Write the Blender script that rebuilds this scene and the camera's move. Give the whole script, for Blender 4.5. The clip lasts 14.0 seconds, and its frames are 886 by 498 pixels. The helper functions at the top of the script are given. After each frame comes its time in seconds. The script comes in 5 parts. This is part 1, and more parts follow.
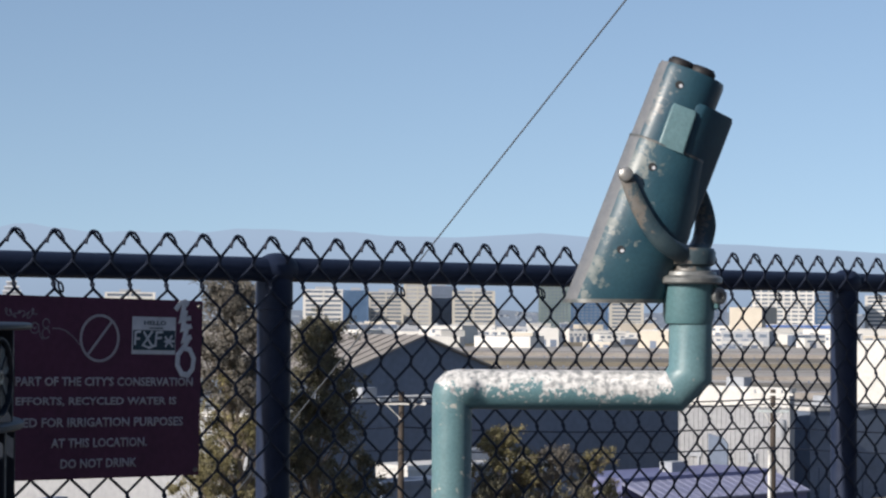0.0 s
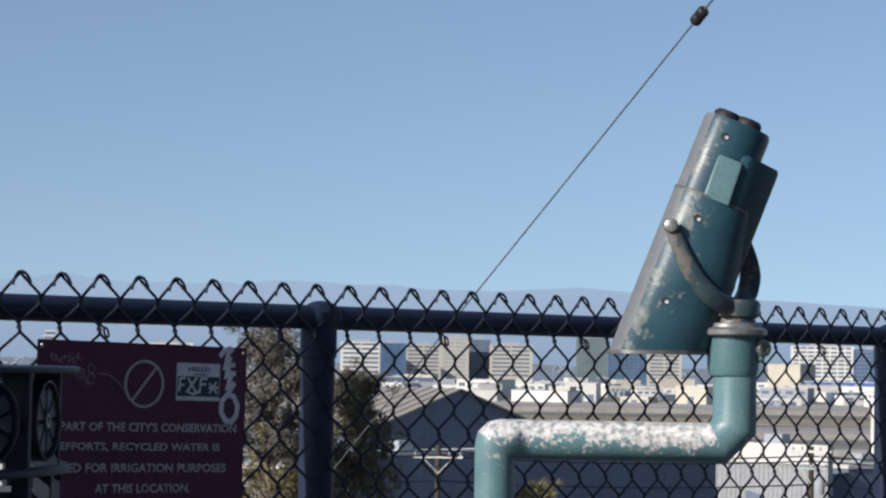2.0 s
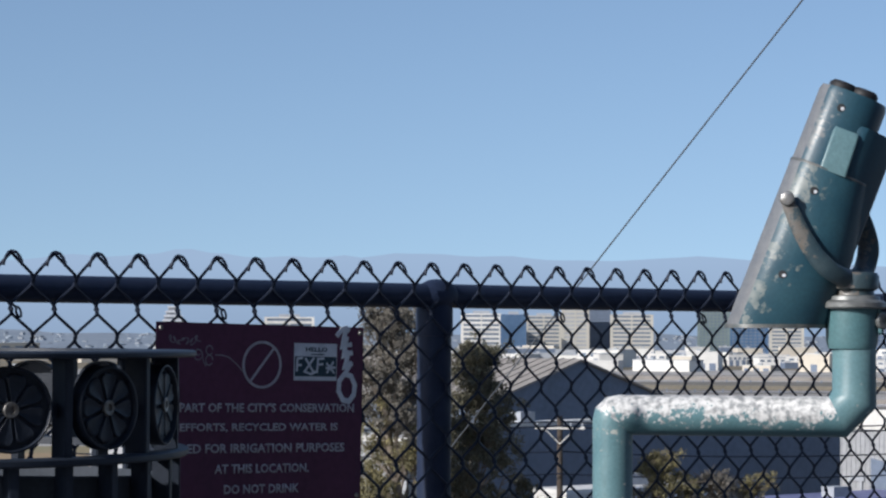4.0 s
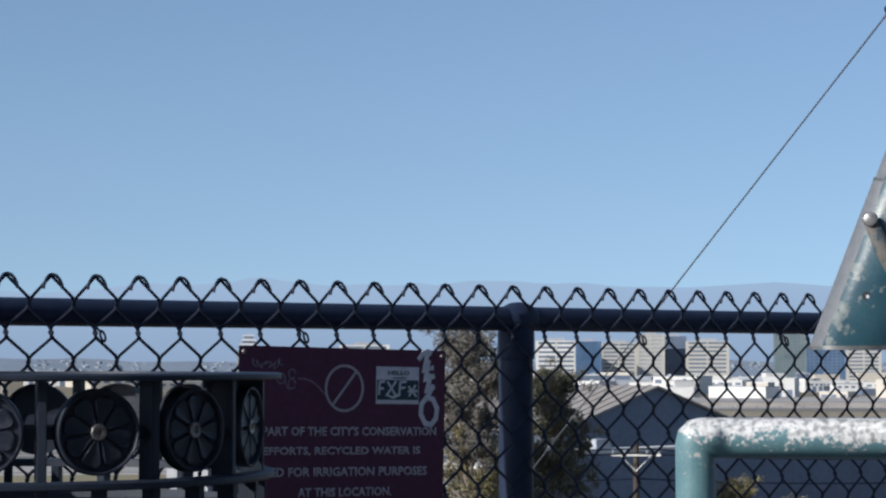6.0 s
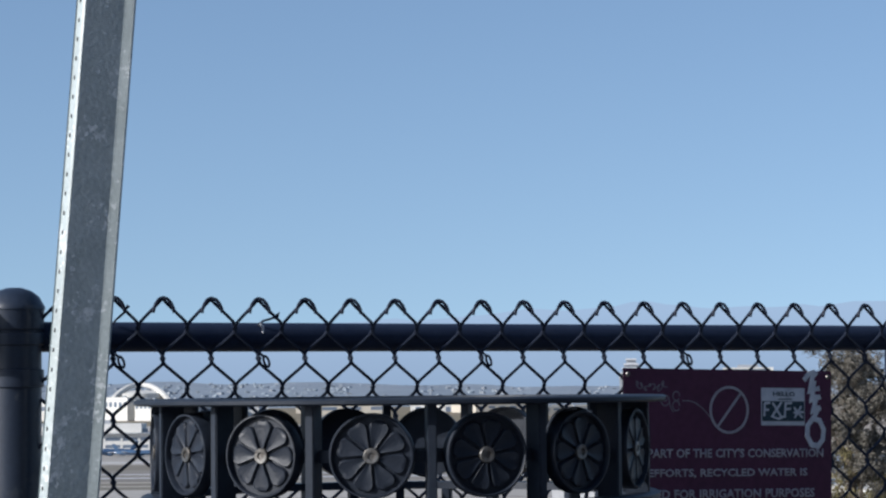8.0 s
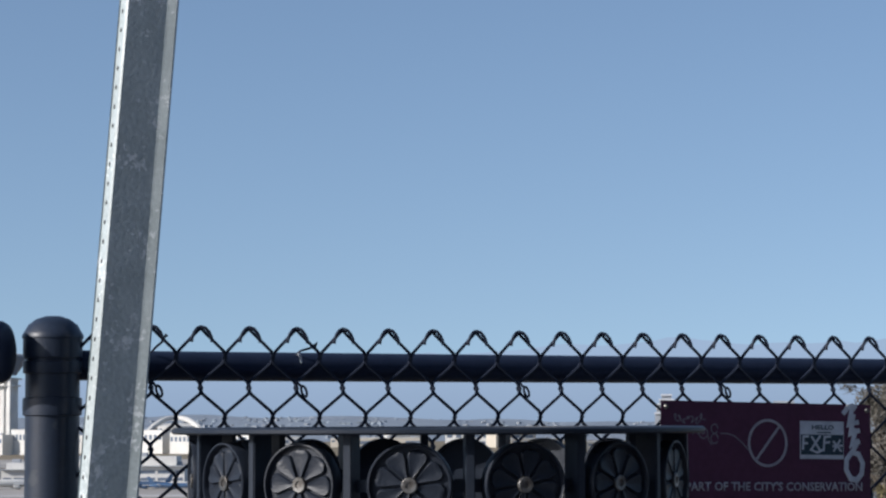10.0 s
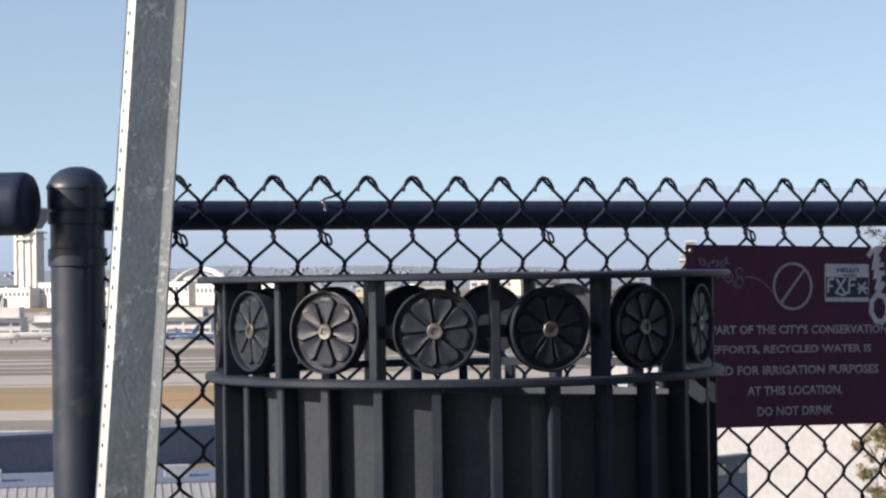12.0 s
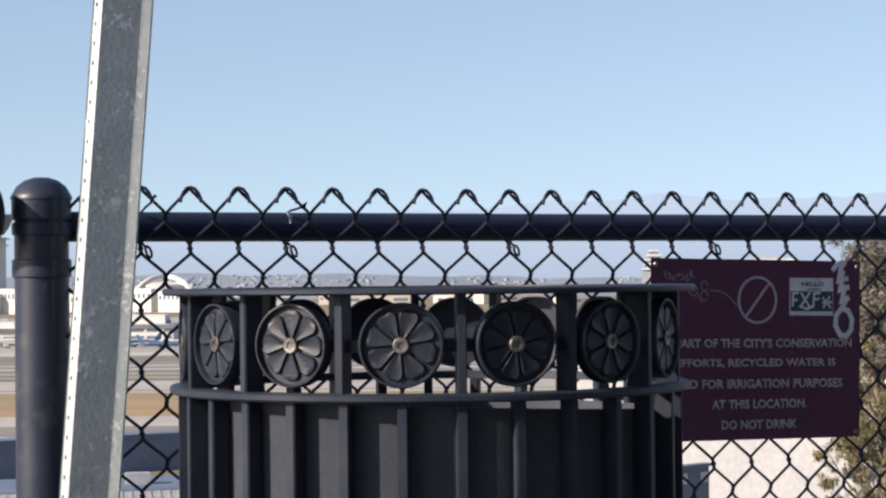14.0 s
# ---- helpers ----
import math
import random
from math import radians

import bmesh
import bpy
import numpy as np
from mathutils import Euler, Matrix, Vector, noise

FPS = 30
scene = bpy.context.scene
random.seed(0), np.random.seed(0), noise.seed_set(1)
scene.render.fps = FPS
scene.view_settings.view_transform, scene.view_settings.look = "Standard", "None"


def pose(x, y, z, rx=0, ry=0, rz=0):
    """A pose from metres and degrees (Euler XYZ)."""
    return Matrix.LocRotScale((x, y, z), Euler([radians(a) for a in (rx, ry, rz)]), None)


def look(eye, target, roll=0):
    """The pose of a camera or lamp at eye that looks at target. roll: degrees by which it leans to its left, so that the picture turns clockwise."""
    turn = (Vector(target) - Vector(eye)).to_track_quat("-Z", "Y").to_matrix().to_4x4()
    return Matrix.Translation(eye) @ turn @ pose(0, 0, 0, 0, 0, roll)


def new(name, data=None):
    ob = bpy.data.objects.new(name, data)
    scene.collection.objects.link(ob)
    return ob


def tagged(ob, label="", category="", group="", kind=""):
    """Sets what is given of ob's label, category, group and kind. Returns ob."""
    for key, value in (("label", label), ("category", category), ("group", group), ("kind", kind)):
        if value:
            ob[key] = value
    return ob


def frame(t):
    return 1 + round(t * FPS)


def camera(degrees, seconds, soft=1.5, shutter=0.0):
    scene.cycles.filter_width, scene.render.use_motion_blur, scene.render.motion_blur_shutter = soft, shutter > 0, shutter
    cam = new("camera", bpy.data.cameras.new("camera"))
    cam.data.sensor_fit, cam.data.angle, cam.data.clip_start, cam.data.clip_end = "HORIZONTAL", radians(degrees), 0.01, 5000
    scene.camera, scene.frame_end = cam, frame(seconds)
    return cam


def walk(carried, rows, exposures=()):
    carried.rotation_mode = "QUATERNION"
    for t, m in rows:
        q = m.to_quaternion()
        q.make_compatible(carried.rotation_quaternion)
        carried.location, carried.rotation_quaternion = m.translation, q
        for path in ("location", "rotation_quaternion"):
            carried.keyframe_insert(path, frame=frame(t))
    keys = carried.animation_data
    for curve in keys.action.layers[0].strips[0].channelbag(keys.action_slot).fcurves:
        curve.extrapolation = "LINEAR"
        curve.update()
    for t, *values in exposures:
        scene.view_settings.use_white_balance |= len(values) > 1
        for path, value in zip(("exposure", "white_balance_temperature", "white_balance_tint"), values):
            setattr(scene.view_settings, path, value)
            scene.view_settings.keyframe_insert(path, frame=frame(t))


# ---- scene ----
cam = camera(22.31, 14.0, soft=2.3)


def view(x, y, z, yaw, pitch, roll):
    """A camera pose from a place and angles in degrees (yaw to the left of +y)."""
    a, b = radians(yaw), radians(pitch)
    ahead = Vector((-math.sin(a) * math.cos(b), math.cos(a) * math.cos(b), math.sin(b)))
    eye = Vector((x, y, z))
    return look(eye, eye + ahead, roll)


# seconds, eye x y z, yaw, pitch, roll
PATH = (
    (0, -2.334, -2.838, 1.120, -43.82, 1.54, 0.41),
    (0.5, -2.338, -2.832, 1.119, -43.75, 1.52, 0.01),
    (1, -2.327, -2.826, 1.124, -43.48, 1.70, 0.21),
    (1.5, -2.339, -2.839, 1.116, -44.05, 2.19, 1.14),
    (2, -2.342, -2.831, 1.113, -42.83, 2.89, 0.98),
    (2.5, -2.342, -2.832, 1.116, -41.89, 3.13, 0.78),
    (3, -2.339, -2.832, 1.116, -41.47, 2.82, 0.74),
    (3.5, -2.339, -2.834, 1.116, -40.42, 2.52, 0.54),
    (4, -2.337, -2.836, 1.123, -39.80, 2.13, 0.26),
    (4.2, -2.345, -2.832, 1.116, -39.35, 2.48, 0.17),
    (6.5, -2.344, -2.827, 1.116, -36.79, 2.94, -0.13),
    (6.8, -2.348, -2.833, 1.114, -33.96, 2.61, -0.34),
    (7, -2.353, -2.834, 1.126, -31.89, 2.63, -0.55),
    (7.5, -2.350, -2.836, 1.117, -29.19, 3.06, -0.80),
    (8, -2.355, -2.841, 1.114, -28.21, 3.48, -0.58),
    (8.2, -2.349, -2.832, 1.108, -27.94, 4.71, 0.13),
    (10.3, -2.357, -2.836, 1.109, -26.98, 4.15, -0.51),
    (10.5, -2.357, -2.831, 1.106, -26.78, 2.52, -0.54),
    (11, -2.356, -2.835, 1.112, -26.52, 1.12, -0.69),
    (11.5, -2.355, -2.834, 1.113, -26.71, 0.25, -0.59),
    (12, -2.354, -2.830, 1.106, -26.67, 0.52, -0.85),
    (12.5, -2.357, -2.829, 1.107, -26.97, 0.96, -0.71),
    (13, -2.357, -2.828, 1.106, -27.05, 0.81, -0.65),
    (13.5, -2.358, -2.829, 1.108, -27.37, 0.69, -0.67),
    (14, -2.355, -2.825, 1.112, -27.61, 0.72, -0.58),
)
walk(cam, [(r[0], view(*r[1:])) for r in PATH],
     exposures=((0, 0.14, 6600, 12), (1.6, 0.13, 6480, 11), (2.5, -0.05, 6350, 11), (3.2, 0.04, 6250, 11), (4.2, 0.09, 6150, 11), (6.3, 0.07, 6100, 10), (7.3, 0.12, 6100, 10), (8.2, 0.20, 6100, 10), (10.3, 0.07, 6250, 12), (11.0, 0.27, 6450, 13), (11.5, 0.54, 6950, 14), (12.0, 0.64, 7250, 16), (14.0, 0.68, 7250, 16)))

# ---- light ----
SUN_BEARING, SUN_HEIGHT = -88.0, 26.0          # degrees clockwise from +y, degrees up


def toward(bearing, height):
    b, h = radians(bearing), radians(height)
    return Vector((math.sin(b) * math.cos(h), math.cos(b) * math.cos(h), math.sin(h)))


world = bpy.data.worlds.new("sky")
scene.world = world
world.use_nodes = True
wn = world.node_tree
sky = wn.nodes.new("ShaderNodeTexSky")
sky.sky_type, sky.sun_disc = "NISHITA", False
sky.sun_elevation, sky.sun_rotation = radians(SUN_HEIGHT), radians(SUN_BEARING)
sky.air_density, sky.dust_density, sky.ozone_density = 1.0, 0.7, 1.5
lift = wn.nodes.new("ShaderNodeVectorMath")
lift.operation, lift.inputs[1].default_value = "ADD", (0, 0, 0.13)
wn.links.new(wn.nodes.new("ShaderNodeTexCoord").outputs["Generated"], lift.inputs[0])
wn.links.new(lift.outputs[0], sky.inputs["Vector"])
wn.links.new(sky.outputs[0], wn.nodes["Background"].inputs[0])
wn.nodes["Background"].inputs[1].default_value = 0.125
lamp = bpy.data.lights.new("sun", "SUN")
lamp.energy, lamp.angle, lamp.color = 5.0, radians(0.5), (1.0, 0.935, 0.85)
sun = new("sun", lamp)
sun.matrix_world = look(toward(SUN_BEARING, SUN_HEIGHT) * 50, (0, 0, 0))


# ---- materials ----
def linear(c):
    return tuple(c) + (1.0,)


def material(name, base, second=None, scale=8.0, rough=0.6, metal=0.0, fine=60.0, bump=0.15, depth=0.001, contrast=0.5, vary=0.0, island=False, spec=0.5):
    """Two tones mixed by coarse noise, fine grain in tone and relief, in metres of the object."""
    m = bpy.data.materials.new(name)
    m.use_nodes = True
    n, l = m.node_tree.nodes, m.node_tree.links
    b = n["Principled BSDF"]
    co = n.new("ShaderNodeTexCoord")
    big, small = n.new("ShaderNodeTexNoise"), n.new("ShaderNodeTexNoise")
    big.inputs["Scale"].default_value, big.inputs["Detail"].default_value = scale, 6.0
    small.inputs["Scale"].default_value, small.inputs["Detail"].default_value = fine, 3.0
    ramp = n.new("ShaderNodeValToRGB")
    ramp.color_ramp.elements[0].position = 0.5 - contrast * 0.35
    ramp.color_ramp.elements[1].position = 0.5 + contrast * 0.35
    ramp.color_ramp.elements[0].color = linear(base)
    ramp.color_ramp.elements[1].color = linear(second or [c * 0.75 for c in base])
    for t in (big, small):
        l.new(co.outputs["Object"], t.inputs["Vector"])
    l.new(big.outputs["Fac"], ramp.inputs["Fac"])
    mix = n.new("ShaderNodeMixRGB")
    mix.blend_type, mix.inputs["Fac"].default_value = "OVERLAY", 0.25
    l.new(ramp.outputs["Color"], mix.inputs["Color1"])
    l.new(small.outputs["Fac"], mix.inputs["Color2"])
    out = mix.outputs["Color"]
    if vary:
        hsv = n.new("ShaderNodeHueSaturation")
        span = n.new("ShaderNodeMapRange")
        span.inputs["To Min"].default_value, span.inputs["To Max"].default_value = 1 - vary, 1 + vary
        if island:
            l.new(n.new("ShaderNodeNewGeometry").outputs["Random Per Island"], span.inputs["Value"])
        else:
            l.new(n.new("ShaderNodeObjectInfo").outputs["Random"], span.inputs["Value"])
        l.new(span.outputs[0], hsv.inputs["Value"])
        l.new(out, hsv.inputs["Color"])
        out = hsv.outputs["Color"]
    l.new(out, b.inputs["Base Color"])
    rr = n.new("ShaderNodeMapRange")
    rr.inputs["To Min"].default_value, rr.inputs["To Max"].default_value = max(0.02, rough - 0.12), min(1.0, rough + 0.12)
    l.new(big.outputs["Fac"], rr.inputs["Value"])
    l.new(rr.outputs[0], b.inputs["Roughness"])
    b.inputs["Metallic"].default_value = metal
    b.inputs["Specular IOR Level"].default_value = spec
    if bump:
        bp = n.new("ShaderNodeBump")
        bp.inputs["Strength"].default_value, bp.inputs["Distance"].default_value = bump, depth
        l.new(small.outputs["Fac"], bp.inputs["Height"])
        l.new(bp.outputs["Normal"], b.inputs["Normal"])
    return m


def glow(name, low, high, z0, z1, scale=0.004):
    """A far backdrop's haze as painted, self-lit colour, from foot to ridge."""
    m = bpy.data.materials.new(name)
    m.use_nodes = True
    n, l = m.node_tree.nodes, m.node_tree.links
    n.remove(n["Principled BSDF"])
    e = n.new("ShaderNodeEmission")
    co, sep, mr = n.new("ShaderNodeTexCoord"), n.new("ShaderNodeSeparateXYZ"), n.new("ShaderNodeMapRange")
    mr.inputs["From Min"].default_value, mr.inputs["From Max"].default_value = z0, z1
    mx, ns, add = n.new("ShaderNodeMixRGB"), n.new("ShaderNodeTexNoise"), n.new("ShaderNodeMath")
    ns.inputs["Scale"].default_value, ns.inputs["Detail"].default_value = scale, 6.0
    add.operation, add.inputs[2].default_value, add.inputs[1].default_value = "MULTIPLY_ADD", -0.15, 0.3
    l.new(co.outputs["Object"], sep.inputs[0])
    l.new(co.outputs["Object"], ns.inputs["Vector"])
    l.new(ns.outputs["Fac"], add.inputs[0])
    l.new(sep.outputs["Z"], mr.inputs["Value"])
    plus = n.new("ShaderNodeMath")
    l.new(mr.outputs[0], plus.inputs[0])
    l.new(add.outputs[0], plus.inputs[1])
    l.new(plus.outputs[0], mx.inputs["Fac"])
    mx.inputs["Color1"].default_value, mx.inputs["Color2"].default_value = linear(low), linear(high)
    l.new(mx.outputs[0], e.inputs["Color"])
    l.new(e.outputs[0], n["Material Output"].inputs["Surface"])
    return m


def peeling(name, paint, dull, bare, amount, scale=60.0, up=0.0, way=(0, 0, 1), dirt=None, rough=0.42, relief=0.2):
    """Paint, dulled in patches and worn through in flakes; up: how much more on what faces the weather side, way."""
    m = material(name, paint, dull, scale=18, rough=rough, fine=180, bump=relief, depth=0.0006, contrast=0.8)
    n, l = m.node_tree.nodes, m.node_tree.links
    b = n["Principled BSDF"]
    old = b.inputs["Base Color"].links[0].from_socket
    co, ns, geo, sep = n.new("ShaderNodeTexCoord"), n.new("ShaderNodeTexNoise"), n.new("ShaderNodeNewGeometry"), n.new("ShaderNodeVectorMath")
    sep.operation, sep.inputs[1].default_value = "DOT_PRODUCT", way
    ns.inputs["Scale"].default_value, ns.inputs["Detail"].default_value, ns.inputs["Roughness"].default_value = scale, 8.0, 0.62
    big = n.new("ShaderNodeTexNoise")
    big.inputs["Scale"].default_value = scale / 7
    l.new(co.outputs["Object"], ns.inputs["Vector"])
    l.new(co.outputs["Object"], big.inputs["Vector"])
    l.new(geo.outputs["Normal"], sep.inputs[0])
    a, c, s = n.new("ShaderNodeMath"), n.new("ShaderNodeMath"), n.new("ShaderNodeMapRange")
    a.operation = c.operation = "MULTIPLY_ADD"
    l.new(big.outputs["Fac"], a.inputs[0])
    a.inputs[1].default_value = 0.9
    l.new(ns.outputs["Fac"], a.inputs[2])
    l.new(sep.outputs["Value"], c.inputs[0])
    c.inputs[1].default_value = up
    l.new(a.outputs[0], c.inputs[2])
    s.inputs["From Min"].default_value, s.inputs["From Max"].default_value = amount - 0.03, amount + 0.03
    l.new(c.outputs[0], s.inputs["Value"])
    mx = n.new("ShaderNodeMixRGB")
    l.new(s.outputs[0], mx.inputs["Fac"])
    l.new(old, mx.inputs["Color1"])
    tone, rp = n.new("ShaderNodeTexNoise"), n.new("ShaderNodeMixRGB")
    tone.inputs["Scale"].default_value, tone.inputs["Detail"].default_value = scale * 0.7, 6.0
    crisp = n.new("ShaderNodeMapRange")
    crisp.inputs["From Min"].default_value, crisp.inputs["From Max"].default_value = 0.42, 0.62
    l.new(co.outputs["Object"], tone.inputs["Vector"])
    l.new(tone.outputs["Fac"], crisp.inputs["Value"])
    l.new(crisp.outputs[0], rp.inputs["Fac"])
    rp.inputs["Color1"].default_value, rp.inputs["Color2"].default_value = linear(bare), linear(dirt or [v * 0.6 for v in bare])
    l.new(rp.outputs[0], mx.inputs["Color2"])
    l.new(mx.outputs[0], b.inputs["Base Color"])
    return m


M_BLACK = material("black_coating", (0.015, 0.0235, 0.051), (0.021, 0.031, 0.062), scale=30, spec=0.22, rough=0.5, fine=300, bump=0.1)
M_WIRE = material("black_vinyl_wire", (0.0142, 0.0198, 0.037), (0.0195, 0.0262, 0.046), scale=40, spec=0.25, rough=0.55, fine=400, bump=0.05)
M_CAN = material("black_powder_coat", (0.017, 0.0235, 0.037), (0.026, 0.033, 0.047), scale=22, spec=0.25, rough=0.45, fine=260, bump=0.25, depth=0.0006)
M_LINER = material("dark_plastic_liner", (0.041, 0.050, 0.065), (0.056, 0.065, 0.080), scale=10, spec=0.15, rough=0.7, fine=200, bump=0.1)
M_FLOWER = material("cast_iron_black", (0.0120, 0.0168, 0.0275), (0.0195, 0.0252, 0.038), scale=50, spec=0.35, rough=0.45, fine=500, bump=0.35)
M_HUB = material("worn_steel_bolt", (0.26, 0.255, 0.245), (0.1, 0.088, 0.078), scale=120, rough=0.38, metal=0.8, fine=600, vary=0.6)
M_PIVOT = material("bright_worn_steel", (0.5, 0.5, 0.49), (0.3, 0.29, 0.27), scale=90, rough=0.35, metal=0.7, fine=400)
M_GALV = peeling("galvanised_steel", (0.47, 0.53, 0.54), (0.34, 0.39, 0.395), (0.7, 0.74, 0.75), 1.1, scale=150, dirt=(0.5, 0.55, 0.56), rough=0.38, relief=0.6)
M_DARK = material("painted_hole_shade", (0.03, 0.032, 0.035), rough=0.9, bump=0)
M_POST = peeling("worn_black_post", (0.013, 0.021, 0.04), (0.02, 0.029, 0.048), (0.042, 0.05, 0.064), 1.1, scale=26, dirt=(0.028, 0.034, 0.046))
M_SIGN = material("maroon_sign", (0.1, 0.03, 0.066), (0.08, 0.025, 0.055), scale=9, spec=0.3, rough=0.45, fine=90, bump=0.05)
M_LETTER = material("faded_white_lettering", (0.4, 0.38, 0.41), (0.3, 0.28, 0.31), scale=60, rough=0.5, fine=300, bump=0)
M_SCRATCH = material("faint_scratch", (0.24, 0.22, 0.25), (0.15, 0.13, 0.15), scale=60, rough=0.6, fine=300, bump=0)
M_STICKER = material("white_sticker", (0.62, 0.64, 0.68), (0.5, 0.52, 0.56), scale=50, rough=0.5, bump=0)
M_INK = material("blue_black_ink", (0.02, 0.05, 0.07), rough=0.5, bump=0)
M_TEAL = peeling("teal_paint", (0.065, 0.15, 0.17), (0.09, 0.18, 0.195), (0.5, 0.5, 0.47), 1.15, scale=45, up=0.1)
M_TEALARM = peeling("teal_paint_worn_pipe", (0.085, 0.18, 0.205), (0.11, 0.21, 0.23), (0.62, 0.62, 0.61), 0.985, scale=130, up=0.32, way=(-0.12, 0.0, 1.0), dirt=(0.25, 0.26, 0.265))
M_TEALLEG = peeling("teal_paint_pipe", (0.085, 0.175, 0.2), (0.14, 0.245, 0.265), (0.46, 0.47, 0.43), 1.09, scale=60, up=0.06)
M_TEALBODY = peeling("teal_paint_housing", (0.014, 0.052, 0.08), (0.028, 0.082, 0.108), (0.17, 0.195, 0.19), 1.775, scale=60, up=0.9, way=(-0.98, -0.2, 0.0), dirt=(0.085, 0.12, 0.125))
M_TEALUP = peeling("teal_paint_upper", (0.013, 0.05, 0.08), (0.024, 0.072, 0.1), (0.15, 0.17, 0.175), 1.93, scale=60, up=0.9, way=(-0.98, -0.2, 0.0), dirt=(0.09, 0.105, 0.115))
M_BLEACH = material("sun_bleached_grey_paint", (0.12, 0.13, 0.145), (0.17, 0.175, 0.18), scale=50, rough=0.5, fine=220, bump=0.2, contrast=0.8)
M_WORNEDGE = material("worn_grey_edge", (0.07, 0.085, 0.09), (0.14, 0.14, 0.13), scale=60, rough=0.45, metal=0.2, fine=300)
M_PLATE = material("pale_teal_plate", (0.12, 0.21, 0.23), (0.09, 0.17, 0.19), scale=40, rough=0.4, fine=200)
M_IRON = material("worn_grey_iron", (0.26, 0.265, 0.255), (0.14, 0.15, 0.15), scale=45, rough=0.45, metal=0.4, fine=300)
M_YOKE = peeling("dark_teal_yoke", (0.02, 0.045, 0.062), (0.05, 0.075, 0.085), (0.13, 0.125, 0.115), 1.16, scale=110, up=0.35, way=(-0.9, 0.0, 0.4), dirt=(0.12, 0.105, 0.09))
M_RUBBER = material("black_rubber", (0.012, 0.012, 0.014), rough=0.6, bump=0)
M_CABLE = material("grey_steel_strand", (0.13, 0.15, 0.18), rough=0.5, metal=0.3, bump=0)
M_CONC = material("dark_paving", (0.1, 0.105, 0.115), (0.135, 0.14, 0.15), scale=0.6, rough=0.85, fine=20, bump=0.2)
# For the added wall behind: dark, so it bounces little light.
M_BACKWALL = material("sky_blocker_grey", (0.15, 0.15, 0.155), (0.11, 0.112, 0.118), scale=0.5, rough=0.9, fine=8, bump=0.2)
M_SOIL = material("dry_ground", (0.22, 0.17, 0.11), (0.15, 0.13, 0.075), scale=0.02, rough=0.95, fine=0.6, bump=0.2, contrast=0.8)
M_TARMAC = material("runway_concrete", (0.41, 0.385, 0.35), (0.3, 0.28, 0.255), scale=0.012, rough=0.9, fine=0.3, bump=0)
M_ASPHALT = material("worn_asphalt", (0.17, 0.155, 0.135), (0.22, 0.2, 0.175), scale=0.015, rough=0.9, fine=0.4, bump=0)
M_DIRT = material("orange_dirt", (0.35, 0.225, 0.115), (0.24, 0.19, 0.11), scale=0.03, rough=0.95, fine=0.5, bump=0)
M_DRYGRASS = material("dry_grass", (0.195, 0.17, 0.132), (0.14, 0.13, 0.105), scale=0.02, rough=0.95, fine=0.4, bump=0)
M_OLIVE = material("olive_dry_grass", (0.2, 0.185, 0.095), (0.28, 0.2, 0.11), scale=0.04, rough=0.95, fine=0.6, bump=0, contrast=0.8)
M_WHITE = material("white_wall", (0.64, 0.63, 0.6), (0.54, 0.53, 0.5), scale=0.08, rough=0.8, fine=1.5, bump=0, vary=0.12)
M_CREAM = material("cream_wall", (0.54, 0.49, 0.41), (0.47, 0.43, 0.36), scale=0.08, rough=0.8, fine=1.5, bump=0)
M_GREYW = material("grey_wall", (0.34, 0.36, 0.39), (0.28, 0.3, 0.33), scale=0.08, rough=0.75, fine=1.2, bump=0)
M_METALW = material("corrugated_grey_wall", (0.135, 0.172, 0.24), (0.11, 0.142, 0.2), scale=0.12, rough=0.6, fine=1.0, bump=0)
M_ROOF = material("weathered_roof", (0.31, 0.285, 0.26), (0.23, 0.21, 0.19), scale=0.06, rough=0.8, fine=0.8, bump=0)
M_CORR = material("white_corrugated_wall", (0.31, 0.318, 0.33), (0.27, 0.278, 0.292), scale=0.15, rough=0.7, fine=1.5, bump=0)
M_BLUE = material("blue_roof", (0.16, 0.175, 0.31), (0.12, 0.13, 0.25), scale=0.1, rough=0.7, fine=1.0, bump=0)
M_LILAC = material("faded_lilac_roof", (0.2, 0.215, 0.33), (0.25, 0.26, 0.36), scale=0.2, rough=0.6, fine=1.5, bump=0)
M_BLUEB = material("bright_blue_wall", (0.06, 0.13, 0.36), (0.05, 0.11, 0.3), scale=0.1, rough=0.7, fine=1.0, bump=0)
# Glass tone is lifted to carry far haze and sky reflection.
M_GLASSD = material("haze_lifted_window_glass", (0.13, 0.165, 0.22), (0.17, 0.2, 0.25), scale=0.05, rough=0.2, fine=1.0, bump=0)
M_GLASSB = material("blue_curtain_wall", (0.06, 0.11, 0.2), (0.09, 0.15, 0.25), scale=0.05, rough=0.2, fine=1.0, bump=0)
M_GREEN = material("grey_green_glazing", (0.12, 0.16, 0.165), (0.16, 0.2, 0.2), scale=0.05, rough=0.3, fine=1.0, bump=0)
M_TOWER = material("beige_facade", (0.46, 0.44, 0.39), (0.4, 0.385, 0.345), scale=0.05, rough=0.8, fine=0.8, bump=0)
M_BARK = material("grey_brown_bark", (0.19, 0.16, 0.13), (0.11, 0.09, 0.07), scale=2.0, rough=0.9, fine=12, bump=0.5, depth=0.02)
M_LEAF = material("olive_leaves", (0.13, 0.12, 0.076), (0.075, 0.074, 0.05), scale=0.8, rough=0.6, fine=6, bump=0, vary=0.5, island=True)
M_LEAFY = material("yellow_green_leaves", (0.21, 0.18, 0.08), (0.12, 0.11, 0.055), scale=0.8, rough=0.6, fine=6, bump=0, vary=0.5, island=True)
